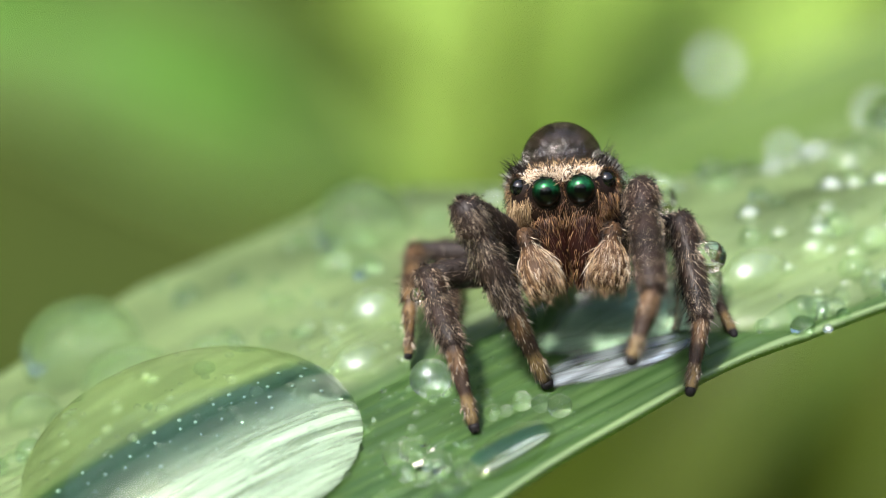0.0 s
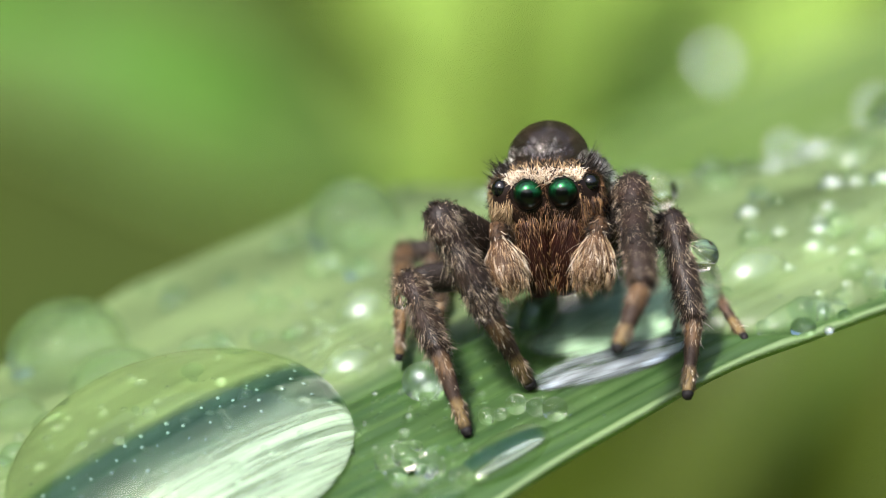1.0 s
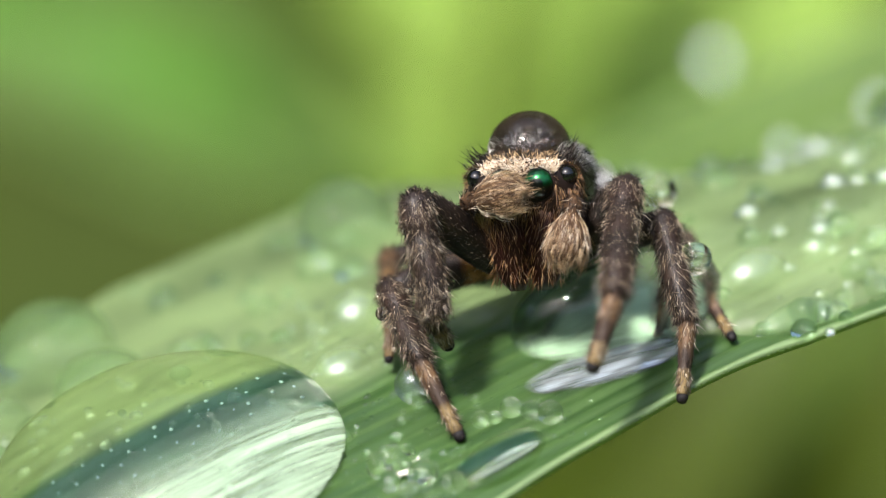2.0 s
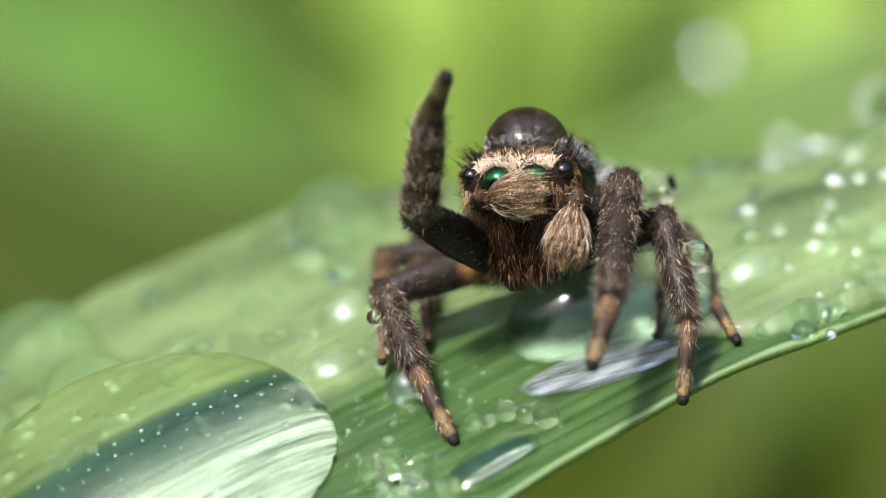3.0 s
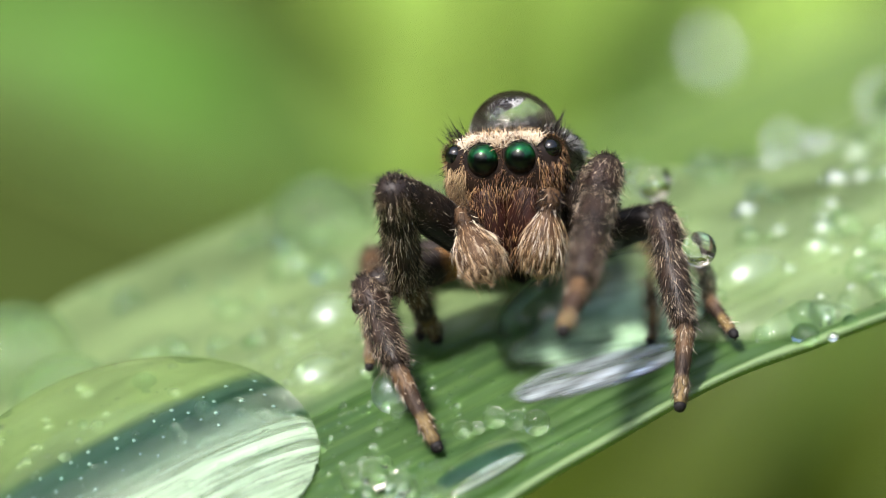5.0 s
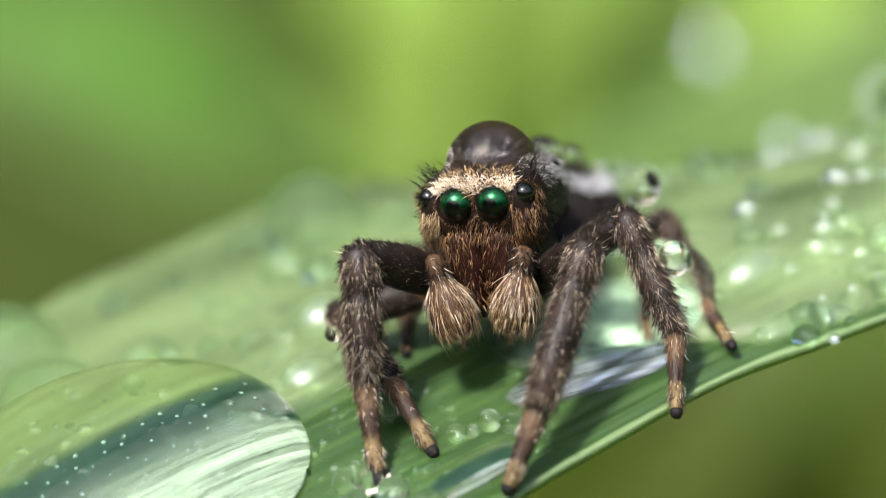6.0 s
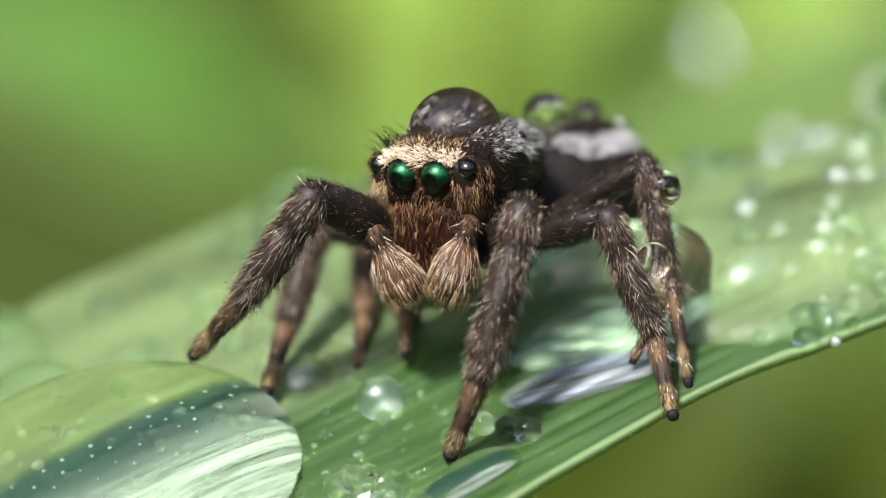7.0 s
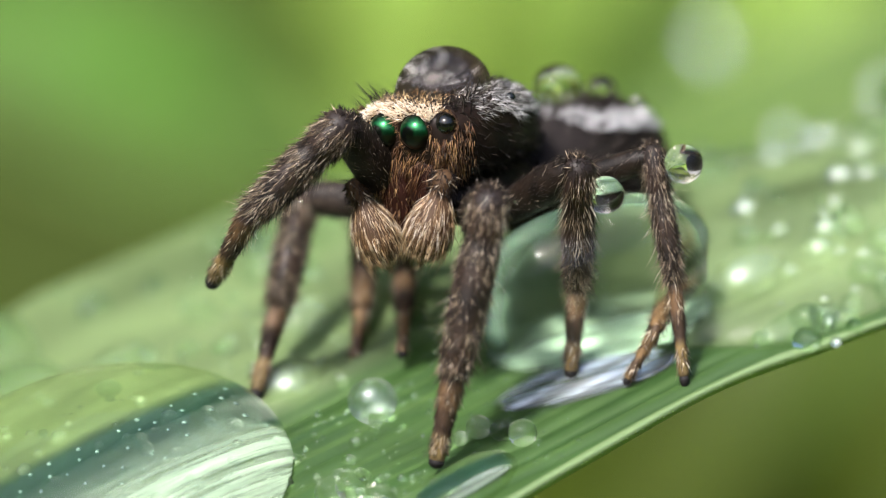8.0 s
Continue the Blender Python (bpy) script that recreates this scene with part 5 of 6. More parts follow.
    walk(legs["L3"][0], [
        (0, pm(-0.65, 0.8, -1.6, 0, -4.6, 155.4)), (1, pm(-0.65, 0.8, -1.6, -0.1, -1.3, 156.5)), (1.5, pm(-0.65, 0.8, -1.6, -0, 4.7, 157.5)),
        (3, pm(-0.65, 0.8, -1.6, 0.3, 1.6, 163.5)), (3.5, pm(-0.65, 0.8, -1.6, 0.2, 3.7, 162.4)), (4.5, pm(-0.65, 0.8, -1.6, 0.1, 1.7, 158.9)),
        (4.7, pm(-0.65, 0.8, -1.6, 0.1, -0.1, 157.6)), (5.8, pm(-0.65, 0.8, -1.6, 0.1, 1.3, 159.8)), (6.5, pm(-0.65, 0.8, -1.6, 0.1, 2.9, 159.8)),
        (7, pm(-0.65, 0.8, -1.6, 0.3, 7.2, 162.3)), (8, pm(-0.65, 0.8, -1.6, 1.3, 9.6, 168.9)),
    ])
    walk(legs["L3"][1], [
        (0, pm(2.416, -0, 0, 4.4, 10.8, 112.8)), (1, pm(2.416, 0, -0, 2.3, 10.2, 116.4)), (1.5, pm(2.416, 0, -0, -2, 12.2, 120)),
        (3, pm(2.416, 0, -0, 1, 12.1, 115.9)), (3.5, pm(2.416, 0, -0, -0.7, 12.8, 117.4)), (4.5, pm(2.416, 0, -0, 0.9, 17, 120.6)),
        (4.7, pm(2.416, 0, -0, 2.2, 20, 121.4)), (5.8, pm(2.416, 0, -0, 2.4, 15.8, 123.5)), (6.5, pm(2.416, 0, -0, 3.2, 14, 131.6)),
        (7, pm(2.416, 0, -0, 1.5, 25.9, 132.8)), (8, pm(2.416, 0, -0, 1.9, 35.7, 130.2)),
    ])
    walk(legs["L3"][2], [
        (0, pm(1.559, 2.036, -0.421, 133.5, 69.1, 108)), (1, pm(1.431, 1.982, -0.399, 133.4, 59.7, 108.2)), (1.5, pm(1.316, 1.903, -0.476, 129.2, 57.6, 105.8)),
        (3, pm(1.456, 1.979, -0.47, 133.5, 55.3, 103)), (3.5, pm(1.405, 1.946, -0.498, 130.8, 55.9, 102.2)), (4.5, pm(1.322, 1.852, -0.657, 130, 64.6, 103.7)),
        (4.7, pm(1.314, 1.803, -0.769, 133.2, 65.6, 107.7)), (5.8, pm(1.22, 1.803, -0.613, 144.1, 42.9, 119.5)), (6.5, pm(0.968, 1.633, -0.544, 144.7, 34.9, 122.3)),
        (7, pm(1.041, 1.484, -0.981, 143.1, 38.7, 122)), (8, pm(1.236, 1.396, -1.311, 136.2, 53.5, 108.1)),
    ])
    walk(legs["L4"][0], [
        (0, pm(-0.55, 1.35, -1.5, 0, -2, 162.2)), (3, pm(-0.55, 1.35, -1.5, -0.1, 0.3, 169.1)), (4.5, pm(-0.55, 1.35, -1.5, -0.4, 3.4, 160.1)),
        (6, pm(-0.55, 1.35, -1.5, -0.4, 3.2, 160.1)), (7, pm(-0.55, 1.35, -1.5, 6.6, 32.2, -177.9)), (8, pm(-0.55, 1.35, -1.5, 10.7, 32.1, -170.1)),
    ])
    walk(legs["L4"][1], [
        (0, pm(1.87, 0, 0, 2.1, 24.9, 112.2)), (3, pm(1.87, 0, -0, 3.4, 22.2, 113.6)), (4.5, pm(1.87, -0, -0, 0.7, 27.1, 122)),
        (6, pm(1.87, -0, -0, 1.7, 19.2, 124.4)), (7, pm(1.87, 0, -0, -19.7, 26, 111.8)), (8, pm(1.87, 0, -0, -22.9, 40.5, 100.8)),
    ])
    walk(legs["L4"][2], [
        (0, pm(1.269, 1.472, -0.738, 2.7, 43.5, 106)), (3, pm(1.221, 1.488, -0.662, 6.7, 43.2, 107.2)), (4.5, pm(1.042, 1.324, -0.798, 3.4, 39.7, 114.5)),
        (6, pm(0.934, 1.366, -0.578, 5.7, 34.4, 118.2)), (7, pm(1.285, 1.464, -0.768, -18, 40.7, 96.1)), (8, pm(1.619, 1.309, -1.139, -24.1, 51.5, 82)),
    ])
    walk(legs["R1"][0], [
        (0, pm(0.6, -0.5, -1.5, 172.6, -55, -33.8)), (0.5, pm(0.6, -0.5, -1.5, 173.3, -54.5, -34.6)), (1, pm(0.6, -0.5, -1.5, 150.5, -57.5, -7.2)),
        (1.2, pm(0.6, -0.5, -1.5, 151.1, -52.8, -8)), (1.5, pm(0.6, -0.5, -1.5, 146.3, -49.6, -1.8)), (1.7, pm(0.6, -0.5, -1.5, 148, -47.6, -4.2)),
        (2.8, pm(0.6, -0.5, -1.5, 148.2, -47.5, -4.4)), (3, pm(0.6, -0.5, -1.5, 147.4, -48.2, -3.2)), (3.2, pm(0.6, -0.5, -1.5, 144.2, -48, 1)),
        (3.5, pm(0.6, -0.5, -1.5, 148.6, -49.1, -4.8)), (3.7, pm(0.6, -0.5, -1.5, 147.9, -53.2, -4)), (4, pm(0.6, -0.5, -1.5, 145.7, -37.6, -0.9)),
        (4.1, pm(0.6, -0.5, -1.5, 142.5, -41.3, 4.2)), (4.3, pm(0.6, -0.5, -1.5, 133.4, -47.8, 17)), (4.5, pm(0.6, -0.5, -1.5, 149.6, -45.6, -5.1)),
        (4.7, pm(0.6, -0.5, -1.5, 158.7, -47.3, -17.6)), (5.8, pm(0.6, -0.5, -1.5, 168.7, -38.7, -32.1)), (6, pm(0.6, -0.5, -1.5, 171.6, -25.3, -37.6)),
        (6.2, pm(0.6, -0.5, -1.5, 166.8, -33.3, -27.8)), (6.4, pm(0.6, -0.5, -1.5, 113.7, -50.1, 45.4)), (6.5, pm(0.6, -0.5, -1.5, 129.4, -54.6, 25.6)),
        (6.7, pm(0.6, -0.5, -1.5, 169.1, -45, -24.8)), (6.8, pm(0.6, -0.5, -1.5, 170.3, -43.4, -26.4)), (7, pm(0.6, -0.5, -1.5, 171.4, -37.9, -28.2)),
        (7.3, pm(0.6, -0.5, -1.5, 171.6, -37.2, -28.5)), (7.5, pm(0.6, -0.5, -1.5, 175.3, -31.4, -35.1)), (7.7, pm(0.6, -0.5, -1.5, 176.8, -28.8, -38.1)),
        (8, pm(0.6, -0.5, -1.5, 177.7, -19.9, -40.2)),
    ])
    walk(legs["R1"][1], [
        (0, pm(1.628, 0, 0, 108.3, -51.7, 102.5)), (0.5, pm(1.628, 0, 0, 109.4, -52, 101)), (1, pm(1.628, -0, -0, 103.7, -51.3, 116.3)),
        (1.2, pm(1.628, -0, -0, 109.9, -49.6, 113.5)), (1.5, pm(1.628, -0, -0, 105.6, -51.5, 124.5)), (1.7, pm(1.628, -0, -0, 110.5, -52.6, 119.7)),
        (2.8, pm(1.628, -0, -0, 106.4, -50.3, 125)), (3, pm(1.628, -0, -0, 105, -51.6, 126.4)), (3.2, pm(1.628, -0, -0, 101.9, -51.5, 131.9)),
        (3.5, pm(1.628, -0, -0, 106.5, -52.1, 123)), (3.7, pm(1.628, -0, -0, 105.7, -46.4, 119.7)), (4, pm(1.628, -0, 0, 150.3, -16.9, 71.3)),
        (4.1, pm(1.628, -0, 0, 145.4, -2.4, 72.2)), (4.3, pm(1.628, -0, -0, 118.1, -30.3, 125.8)), (4.5, pm(1.628, -0, 0, 109.4, -44.3, 140.1)),
        (4.7, pm(1.628, -0, 0, 116.6, -51, 123.4)), (5.8, pm(1.628, -0, 0, 127.3, -54.9, 109.7)), (6, pm(1.628, -0, 0, 134, -58.3, 108.1)),
        (6.2, pm(1.628, -0, 0, 105.6, -50.3, 144.5)), (6.4, pm(1.628, -0, -0, 108, -31.8, 141.9)), (6.5, pm(1.628, -0, -0, 107.8, -33.8, 140)),
        (6.7, pm(1.628, -0, -0, 117, -49.9, 122.8)), (6.8, pm(1.628, -0, -0, 112.5, -51.9, 128.9)), (7, pm(1.628, -0, -0, 110.4, -54.8, 134.3)),
        (7.3, pm(1.628, -0, -0, 113.5, -54.8, 130.7)), (7.5, pm(1.628, -0, -0, 108.7, -57.4, 134.8)), (7.7, pm(1.628, -0, -0, 114.2, -60.5, 127.3)),
        (8, pm(1.628, -0, -0, 122.3, -67.5, 120.4)),
    ])
    walk(legs["R1"][2], [
        (0, pm(1.263, 1.65, 2.141, 20.6, -30.2, 142)), (0.5, pm(1.306, 1.647, 2.15, 20.4, -30.7, 142.5)), (1, pm(0.871, 1.53, 2.127, 24.5, -29.1, 139.6)),
        (1.2, pm(0.923, 1.622, 2.076, 13.2, -24.4, 169.8)), (1.5, pm(0.665, 1.4, 2.133, 15.1, -29.2, 171)), (1.7, pm(0.807, 1.438, 2.167, 19, -35.7, 164.4)),
        (2.8, pm(0.628, 1.429, 2.097, 27, -40, 151.3)), (3, pm(0.623, 1.365, 2.137, 30.5, -42.2, 145.5)), (3.2, pm(0.494, 1.265, 2.134, 26.2, -39.9, 153.8)),
        (3.5, pm(0.714, 1.405, 2.152, 37.7, -41.2, 133.3)), (3.7, pm(0.697, 1.633, 1.976, 45.8, -39.5, 115.4)), (4, pm(2.466, 2.471, 0.794, 71.9, -29.5, 96.9)),
        (4.1, pm(2.459, 2.595, 0.115, 65.7, -11.4, 101.5)), (4.3, pm(0.251, 1.91, 1.376, 45, -13.6, 153.7)), (4.5, pm(0.131, 1.251, 1.906, 38.6, -18.7, 175.8)),
        (4.7, pm(0.682, 1.432, 2.12, 58.3, -45.2, 133.4)), (5.8, pm(1.099, 1.475, 2.232, 90, -46.3, 91.7)), (6, pm(1.182, 1.361, 2.321, 70, -55, 125.7)),
        (6.2, pm(0.209, 1.013, 2.097, 88.2, -45.9, 102.2)), (6.4, pm(-0.196, 1.43, 1.438, 57, 28.5, -138.6)), (6.5, pm(-0.108, 1.457, 1.517, 48.3, 13.9, -162.7)),
        (6.7, pm(0.677, 1.477, 2.086, 50.6, -26.5, 159.4)), (6.8, pm(0.57, 1.31, 2.146, 50.6, -27.1, 159.9)), (7, pm(0.531, 1.124, 2.23, 51.4, -34.8, 161)),
        (7.3, pm(0.603, 1.191, 2.23, 52.1, -39.1, 160)), (7.5, pm(0.591, 1.043, 2.297, 53.9, -50.9, 155.1)), (7.7, pm(0.815, 1.068, 2.374, 58.1, -53.6, 148.4)),
        (8, pm(1.099, 0.901, 2.519, 69.5, -64.5, 136.9)),
    ])
    walk(legs["R2"][0], [
        (0, pm(0.65, 0.2, -1.6, -0, -23.8, -28)), (1, pm(0.65, 0.2, -1.6, -3.6, -25.8, -19.6)), (1.5, pm(0.65, 0.2, -1.6, -7.6, -21.5, -9.4)),
        (3, pm(0.65, 0.2, -1.6, -6.6, -19.5, -12.3)), (3.5, pm(0.65, 0.2, -1.6, -7, -21.1, -11.1)), (4.5, pm(0.65, 0.2, -1.6, -8.5, -14, -6.3)),
        (4.7, pm(0.65, 0.2, -1.6, -8.1, -12.7, -8)), (5.8, pm(0.65, 0.2, -1.6, -9.4, -27.5, -4.2)), (6, pm(0.65, 0.2, -1.6, -6.8, -30.9, -9.5)),
        (6.2, pm(0.65, 0.2, -1.6, -13.1, -29.6, 3)), (6.5, pm(0.65, 0.2, -1.6, -18, -24.8, 13.7)), (7, pm(0.65, 0.2, -1.6, -15.5, -16.6, 6.4)),
        (7.3, pm(0.65, 0.2, -1.6, -16.2, -14.8, 9.2)), (7.5, pm(0.65, 0.2, -1.6, -17.2, -42.6, 11.2)), (7.7, pm(0.65, 0.2, -1.6, -14.4, -24.6, 6.3)),
        (8, pm(0.65, 0.2, -1.6, -11.6, -24.9, -0.5)),
    ])
    walk(legs["R2"][1], [
        (0, pm(1.717, 0, 0, -38.9, 59.2, -85)), (1, pm(1.717, 0, 0, -37.1, 60.3, -89.3)), (1.5, pm(1.717, 0, -0, -24.3, 63.2, -86.2)),
        (3, pm(1.717, 0, -0, -20.2, 62.3, -80.2)), (3.5, pm(1.717, 0, -0, -22, 64.2, -82.4)), (4.5, pm(1.717, 0, -0, -14.1, 68.3, -82.1)),
        (4.7, pm(1.717, 0, -0, -12.9, 70.8, -79.8)), (5.8, pm(1.717, 0, 0, -31.4, 73, -95.8)), (6, pm(1.717, 0, 0, -47.1, 78.7, -106.2)),
        (6.2, pm(1.717, 0, 0, -30, 73.7, -99.3)), (6.5, pm(1.717, 0, 0, -13.2, 74.6, -92.9)), (7, pm(1.717, 0, 0, 111.4, 83.9, 35.6)),
        (7.3, pm(1.717, 0, 0, 79.8, 84.3, 0.7)), (7.5, pm(1.717, -0, 0, -155.3, 38.4, 123.4)), (7.7, pm(1.717, -0, 0, -141.9, 55.5, 152.4)),
        (8, pm(1.717, -0, 0, -142.2, 47, 158.5)),
    ])
    walk(legs["R2"][2], [
        (0, pm(1.806, -1.018, -1.713, -166.6, 50.6, -119.4)), (1, pm(1.73, -0.989, -1.732, -163.6, 54.6, -121.7)), (1.5, pm(1.777, -0.898, -1.78, -150, 57.8, -117.1)),
        (3, pm(1.874, -0.913, -1.766, -161.3, 62.6, -128.7)), (3.5, pm(1.832, -0.862, -1.795, -158.3, 61.3, -125.5)), (4.5, pm(1.818, -0.731, -1.853, -154.7, 66.8, -129.5)),
        (4.7, pm(1.833, -0.646, -1.883, -164.1, 70, -138.5)), (5.8, pm(1.658, -0.58, -1.908, -172.2, 61.9, -144.5)), (6, pm(1.608, -0.375, -1.956, -154.2, 54.7, -117.1)),
        (6.2, pm(1.627, -0.554, -1.914, -146.1, 55.3, -117.8)), (6.5, pm(1.69, -0.528, -1.923, -137.8, 62.1, -119.7)), (7, pm(1.888, 0.123, -1.983, -91, 68, -68.6)),
        (7.3, pm(1.915, 0.003, -1.985, -83.7, 69.6, -64.3)), (7.5, pm(0.857, 1.305, -1.239, -145.8, 64, -114.2)), (7.7, pm(0.716, 0.524, -1.644, -132.3, 69.2, -107.9)),
        (8, pm(0.451, 0.498, -1.459, 164.4, 63.3, -169.9)),
    ])
    walk(legs["R3"][0], [
        (0, pm(0.65, 0.8, -1.6, 0, 3.2, 45.2)), (1.5, pm(0.65, 0.8, -1.6, 0.2, 6.3, 47)), (4.5, pm(0.65, 0.8, -1.6, 0.5, 4.9, 50.7)),
        (5.8, pm(0.65, 0.8, -1.6, 0.5, -4.5, 53.2)), (6.5, pm(0.65, 0.8, -1.6, 0.7, -1.7, 49.7)), (6.8, pm(0.65, 0.8, -1.6, 0.8, 3.4, 56.3)),
        (7, pm(0.65, 0.8, -1.6, 10.7, -28, 13.5)), (7.3, pm(0.65, 0.8, -1.6, 13, -27.5, 8.7)), (7.5, pm(0.65, 0.8, -1.6, 13.2, -25.3, 8.3)),
        (7.7, pm(0.65, 0.8, -1.6, 13, -24.3, 8.7)), (8, pm(0.65, 0.8, -1.6, 10.1, -15.9, 17.2)),
    ])
    walk(legs["R3"][1], [
        (0, pm(2.221, -0, 0, 2.7, 20.8, -126.8)), (1.5, pm(2.221, 0, -0, 9.3, 20, -117)), (4.5, pm(2.221, 0, -0, 9.6, 27.9, -116.9)),
        (5.8, pm(2.221, 0, 0, 3.7, 25.8, -116.1)), (6.5, pm(2.221, 0, 0, 9.6, 28.9, -104.8)), (6.8, pm(2.221, 0, 0, 19, 32.2, -101.3)),
        (7, pm(2.221, -0, 0, -46.2, 55.7, -118.5)), (7.3, pm(2.221, -0, 0, -49.2, 58.8, -117.6)), (7.5, pm(2.221, -0, 0, -33.1, 56.1, -99)),
        (7.7, pm(2.221, -0, 0, -44.8, 60.7, -113.5)), (8, pm(2.221, -0, 0, -30.1, 63.9, -107.8)),
    ])
    walk(legs["R3"][2], [
        (0, pm(1.12, -1.473, -0.698, 3, 24.7, -120.4)), (1.5, pm(1.382, -1.648, -0.672, 10.4, 21.5, -110)), (4.5, pm(1.434, -1.551, -0.919, 9.7, 24.4, -112.4)),
        (5.8, pm(1.442, -1.591, -0.855, 1.6, 17.4, -115.4)), (6.5, pm(1.782, -1.665, -0.952, 6, 7.9, -103.4)), (6.8, pm(1.894, -1.632, -1.048, 11.7, 9, -104.8)),
        (7, pm(1.691, -0.974, -1.625, -45.1, 49.7, -112.5)), (7.3, pm(1.749, -0.903, -1.682, -44.8, 50.6, -107.4)), (7.5, pm(2.049, -1.084, -1.633, -63.8, 61.2, -130.6)),
        (7.7, pm(1.837, -0.883, -1.715, -50.4, 56.8, -115.7)), (8, pm(1.957, -0.823, -1.767, -41.7, 62.7, -116.8)),
    ])
    walk(legs["R4"][0], [
        (0, pm(0.55, 1.35, -1.5, 0, 11.6, 61.9)), (1.5, pm(0.55, 1.35, -1.5, 1.1, 20, 65.8)), (3, pm(0.55, 1.35, -1.5, 2.9, 19.4, 71.4)),
        (4.5, pm(0.55, 1.35, -1.5, 3.9, 12.8, 75)), (5.8, pm(0.55, 1.35, -1.5, 5.3, 12.2, 81.1)), (6.5, pm(0.55, 1.35, -1.5, 7.1, 26.2, 86.6)),
        (7, pm(0.55, 1.35, -1.5, -1.4, 28.5, 68.2)), (7.5, pm(0.55, 1.35, -1.5, 0, 11.6, 77.4)), (8, pm(0.55, 1.35, -1.5, 0, 24.7, 69.3)),
    ])
    walk(legs["R4"][1], [
        (0, pm(2.89, 0, 0, 5.2, 14.1, -153.4)), (1.5, pm(2.89, 0, -0, 11.1, 16.2, -149.5)), (3, pm(2.89, 0, -0, 11.6, 16.3, -152)),
        (4.5, pm(2.89, 0, -0, 9.6, 18.3, -153.2)), (5.8, pm(2.89, 0, -0, 11.1, 13.5, -153.6)), (6.5, pm(2.89, 0, -0, 19.8, 16.1, -149.4)),
        (7, pm(2.89, 0, 0, 20.9, 16.5, -132.4)), (7.5, pm(2.89, 0, 0, 9, 30.1, -133.4)), (8, pm(2.89, 0, 0, 19.9, 29.8, -127.7)),
    ])
    walk(legs["R4"][2], [
        (0, pm(-0.128, -1.513, -0.851, 6.6, 47.5, -153)), (1.5, pm(0.009, -1.696, -0.972, 18.1, 53.1, -145.3)), (3, pm(-0.061, -1.57, -0.975, 19.1, 50.6, -149.1)),
        (4.5, pm(-0.059, -1.492, -1.094, 20.7, 51.5, -148.2)), (5.8, pm(-0.144, -1.504, -0.811, 27.1, 50.3, -145.9)), (6.5, pm(0.01, -1.7, -0.968, 42.2, 48, -137.4)),
        (7, pm(0.64, -2.465, -0.991, -48.3, 77.1, 143.2)), (7.5, pm(0.818, -2.188, -1.745, 2.8, 23.2, -166.4)), (8, pm(1.044, -2.39, -1.733, -25.8, 73.9, 139.7)),
    ])
    walk(palps["PL"], [
        (0, pm(-0.739, -1.354, -0.744, -149.9, 53, -65.2)), (0.5, pm(-0.726, -1.356, -0.755, -150.1, 52, -65.5)), (1, pm(-0.88, -1.343, -0.596, -156.1, 51.1, -73.1)),
        (1.2, pm(-0.903, -1.322, -0.502, -156.5, 40.9, -73.7)), (1.5, pm(-0.929, -1.362, -0.574, -150.6, -18.9, -46.9)), (1.7, pm(-0.935, -1.319, -0.35, -154.3, -14.6, -33.9)),
        (2.8, pm(-0.662, -1.245, -0.197, -154.5, -12, -33.3)), (3, pm(-0.644, -1.256, -0.263, -156.3, -7.8, -22.6)), (3.2, pm(-0.513, -1.251, -0.308, -156.1, 5.4, -31.3)),
        (3.5, pm(-0.602, -1.269, -0.382, -164.1, 51, -46.7)), (3.7, pm(-0.639, -1.252, -0.218, -178, 18.6, -69.9)), (4, pm(-0.512, -1.292, -0.509, -164.7, 47.1, -46.4)),
        (4.1, pm(-0.585, -1.323, -0.627, -164.8, 47.6, -46.5)), (4.3, pm(-0.613, -1.323, -0.591, -170.2, 47.1, -53.9)), (4.5, pm(-0.714, -1.363, -0.698, -165.5, 61.6, -48.1)),
        (4.7, pm(-0.689, -1.372, -0.895, -169.9, 47.9, -53.5)), (5.8, pm(-0.734, -1.401, -0.834, -138.1, 72, -17.8)), (6, pm(-0.719, -1.42, -0.897, -150.9, 71.6, -31.3)),
        (6.2, pm(-0.732, -1.41, -0.818, -152.1, 69.1, -32.5)), (6.4, pm(-0.743, -1.486, -0.975, -160.3, 49.4, -41.9)), (6.5, pm(-0.751, -1.449, -0.832, -146.3, 66.1, -25.6)),
        (6.7, pm(-0.692, -1.446, -0.891, -149.9, 56.7, -29.7)), (6.8, pm(-0.782, -1.475, -0.823, -136.1, 66.1, -14)), (7, pm(-0.776, -1.497, -0.876, -130.6, 63.9, -8)),
        (7.3, pm(-0.79, -1.492, -0.815, -148.4, 60.6, -28)), (7.5, pm(-0.758, -1.45, -0.785, -131.6, 68.1, -9.4)), (7.7, pm(-0.75, -1.452, -0.784, -134, 69.1, -12)),
        (8, pm(-0.772, -1.502, -0.845, -124.1, 70.4, -1.5)),
    ])
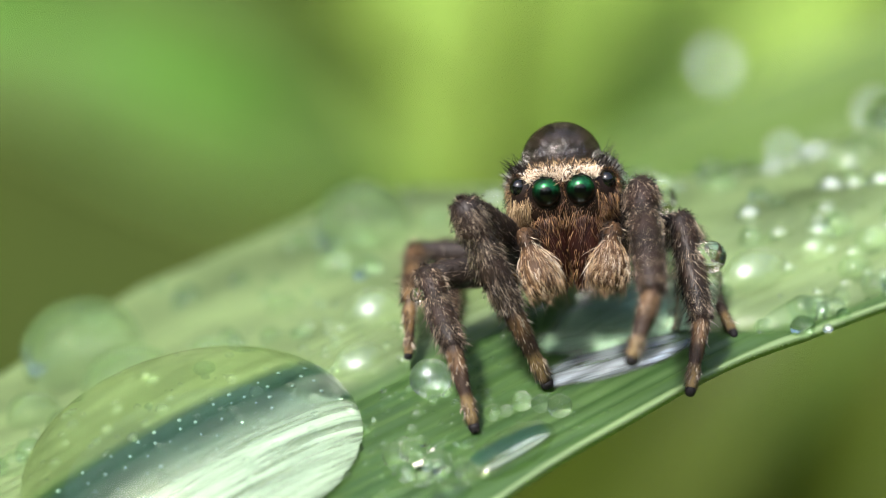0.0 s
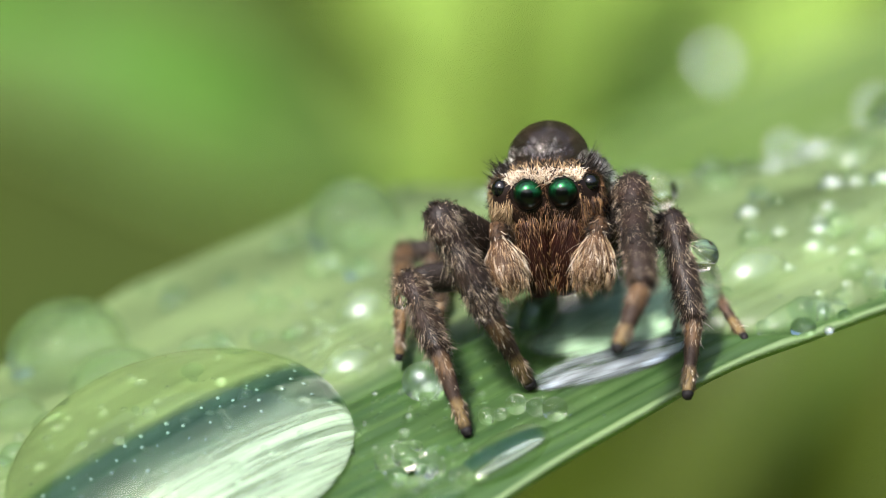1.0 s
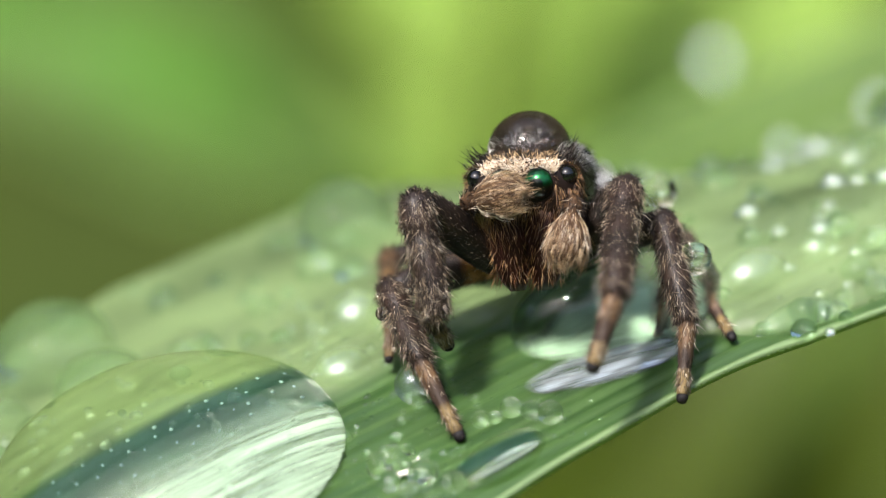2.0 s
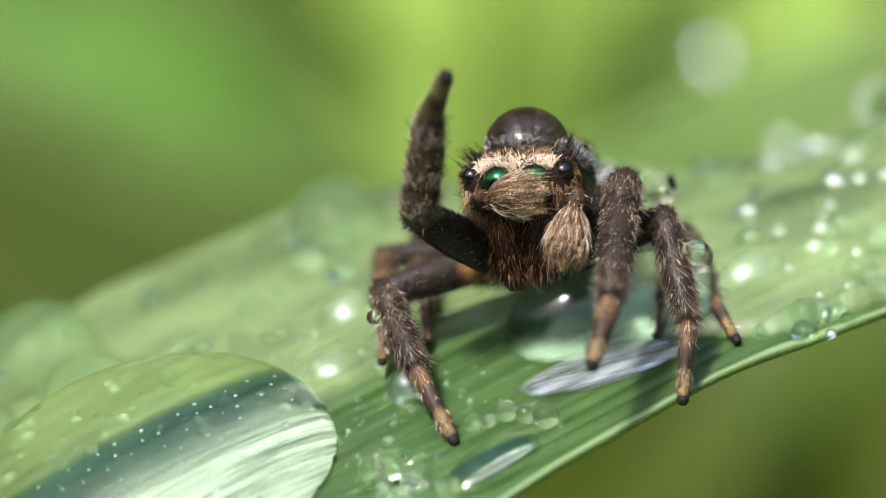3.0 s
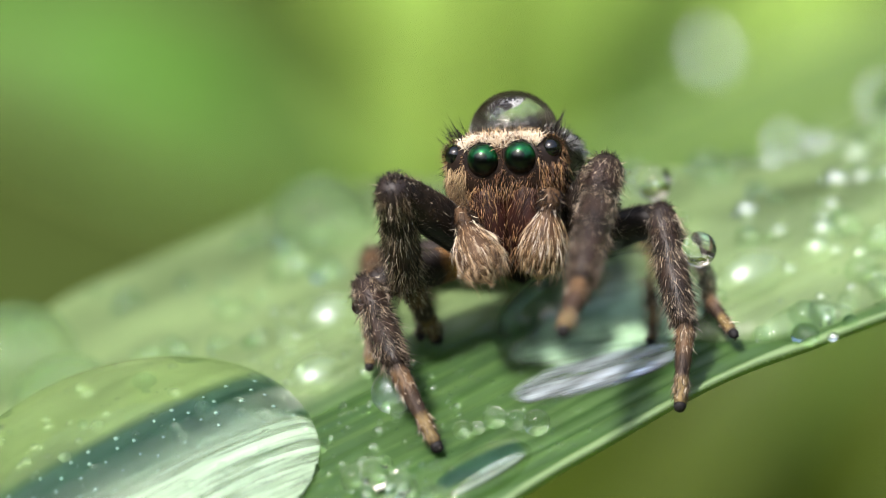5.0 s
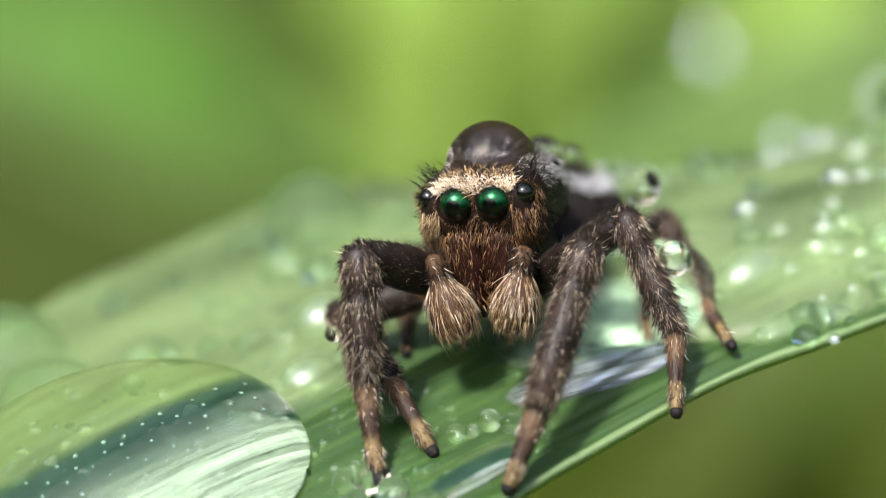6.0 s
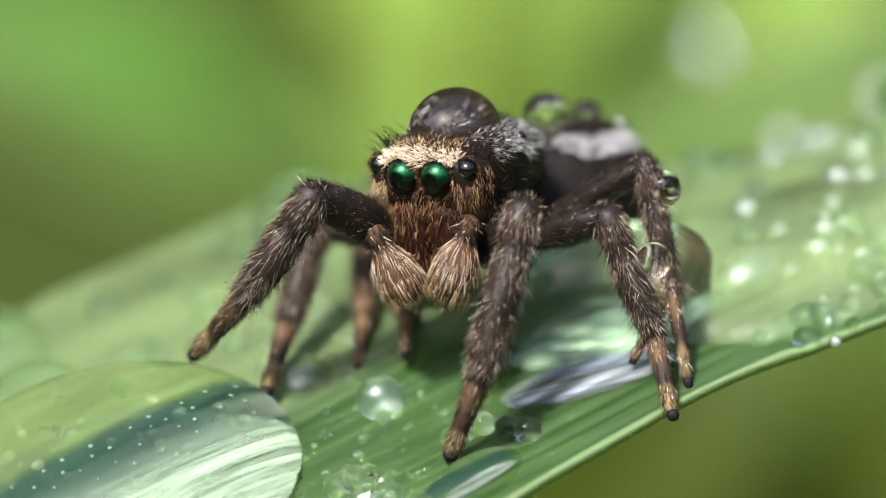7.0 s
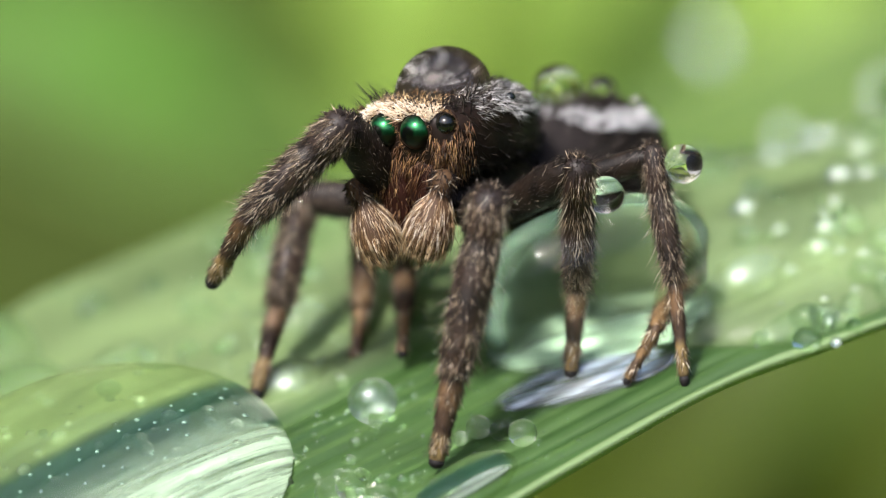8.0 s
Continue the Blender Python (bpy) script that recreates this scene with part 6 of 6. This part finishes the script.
    walk(palps["PR"], [
        (0, pm(0.815, -1.348, -0.784, 160.4, 47.7, -104.7)), (0.5, pm(0.812, -1.348, -0.791, 161, 47.1, -103.9)), (1, pm(0.89, -1.291, -0.617, 163.7, 48.3, -100.3)),
        (1.2, pm(0.91, -1.257, -0.516, 163.3, 51.6, -100.9)), (1.5, pm(1.045, -1.192, -0.386, 159, 43, -106.7)), (1.7, pm(0.911, -1.215, -0.39, 166.1, 43, -96.3)),
        (2.8, pm(0.852, -1.24, -0.405, 165.8, 45.7, -96.7)), (3, pm(0.972, -1.192, -0.338, 161, 49.1, -103.2)), (3.5, pm(0.913, -1.19, -0.273, 161.9, 37.3, -101.9)),
        (3.7, pm(1.004, -1.161, -0.166, 165.4, 21.5, -94.8)), (4, pm(0.891, -1.22, -0.233, 160.1, 22.8, -108.9)), (4.1, pm(0.913, -1.236, -0.379, 157.9, 30.1, -113.7)),
        (4.3, pm(0.88, -1.259, -0.506, 161.1, 29.9, -107.3)), (4.5, pm(0.829, -1.278, -0.492, 161.8, 34.7, -106)), (4.7, pm(0.758, -1.32, -0.688, 119.2, 78.5, -152.9)),
        (5.8, pm(0.781, -1.286, -0.676, 132.7, 65.5, -138.9)), (6, pm(0.705, -1.351, -0.857, 149.4, 69.4, -120.8)), (6.2, pm(0.65, -1.36, -0.814, 160.7, 58.2, -108.3)),
        (6.4, pm(0.703, -1.326, -0.79, 165.4, 44.6, -102.3)), (6.5, pm(0.627, -1.334, -0.72, 163.6, 54.3, -104.6)), (6.7, pm(0.737, -1.271, -0.719, 155.6, 60.2, -114.1)),
        (6.8, pm(0.773, -1.244, -0.715, 152.9, 58.9, -117.3)), (7, pm(0.778, -1.25, -0.75, 155.1, 59.7, -114.7)), (7.3, pm(0.833, -1.138, -0.584, 158.4, 59.6, -110.9)),
        (7.5, pm(0.791, -1.221, -0.691, 154, 62.7, -115.9)), (7.7, pm(0.842, -1.173, -0.687, 155.9, 61.7, -113.8)), (8, pm(0.728, -1.256, -0.729, 156.5, 63.6, -113.1)),
    ])
    walk(beads["B1"], [
        (0, pm(-2.752, -1.426, -1.604, 0, -0, 0)), (0.5, pm(-2.747, -1.406, -1.612, 0, -0, 0)), (1, pm(-2.655, -1.548, -1.703, 0, -0, 0)),
        (1.5, pm(-2.453, -1.629, -2.01, 0, -0, 0)), (3, pm(-2.615, -1.494, -2.089, 0, -0, 0)), (3.5, pm(-2.5, -1.594, -2.102, 0, -0, 0)),
        (4.5, pm(-2.476, -1.623, -2.232, 0, -0, 0)), (5.8, pm(-2.405, -1.583, -2.093, 0, -0, 0)), (6, pm(-2.558, -1.392, -1.942, 0, -0, 0)),
        (6.2, pm(-2.683, -0.169, -0.996, 0, -0, 0)), (6.5, pm(-2.662, -0.341, -1.046, 0, -0, 0)), (7, pm(-2.762, -0.403, -1.391, 0, -0, 0)),
        (8, pm(-2.528, -0.765, -1.363, 0, -0, 0)),
    ])
    walk(beads["B2"], [
        (0, pm(2.487, -1.018, -1.458, 0, -0, 0)), (1, pm(2.609, -0.775, -1.368, 0, -0, 0)), (1.5, pm(2.799, -0.479, -1.518, 0, -0, 0)),
        (3, pm(2.778, -0.561, -1.61, 0, -0, 0)), (4.5, pm(2.905, -0.312, -1.77, 0, -0, 0)), (5.8, pm(2.86, -0.181, -1.437, 0, -0, 0)),
        (6, pm(2.831, -0.242, -1.316, 0, -0, 0)), (6.2, pm(2.843, 0.031, -1.264, 0, -0, 0)), (6.5, pm(2.811, 0.326, -1.438, 0, -0, 0)),
        (7, pm(2.989, 0.411, -1.79, 0, -0, 0)), (7.3, pm(2.949, 0.429, -1.88, 0, -0, 0)), (7.5, pm(2.208, 0.967, -0.318, 0, -0, 0)),
        (7.7, pm(2.519, 0.491, -1.6, 0, -0, 0)), (8, pm(2.437, 0.456, -1.341, 0, -0, 0)),
    ])
    walk(beads["B3"], [
        (0, pm(1.661, 1.88, -0.886, 0, -0, 0)), (1, pm(1.783, 1.899, -0.801, 0, -0, 0)), (1.5, pm(1.915, 1.966, -0.898, 0, -0, 0)),
        (3, pm(1.847, 1.983, -0.895, 0, -0, 0)), (4.5, pm(1.901, 1.984, -0.816, 0, -0, 0)), (5.8, pm(1.809, 2.084, -0.664, 0, -0, 0)),
        (6.5, pm(2.092, 2.141, -0.995, 0, -0, 0)), (7, pm(2.866, 1.155, -0.874, 0, -0, 0)), (7.3, pm(2.965, 1.02, -1.048, 0, -0, 0)),
        (7.5, pm(3.16, 1.173, -0.589, 0, -0, 0)), (7.7, pm(3.185, 1.142, -1.213, 0, -0, 0)), (8, pm(3.138, 1.573, -1.121, 0, -0, 0)),
    ])


motions()
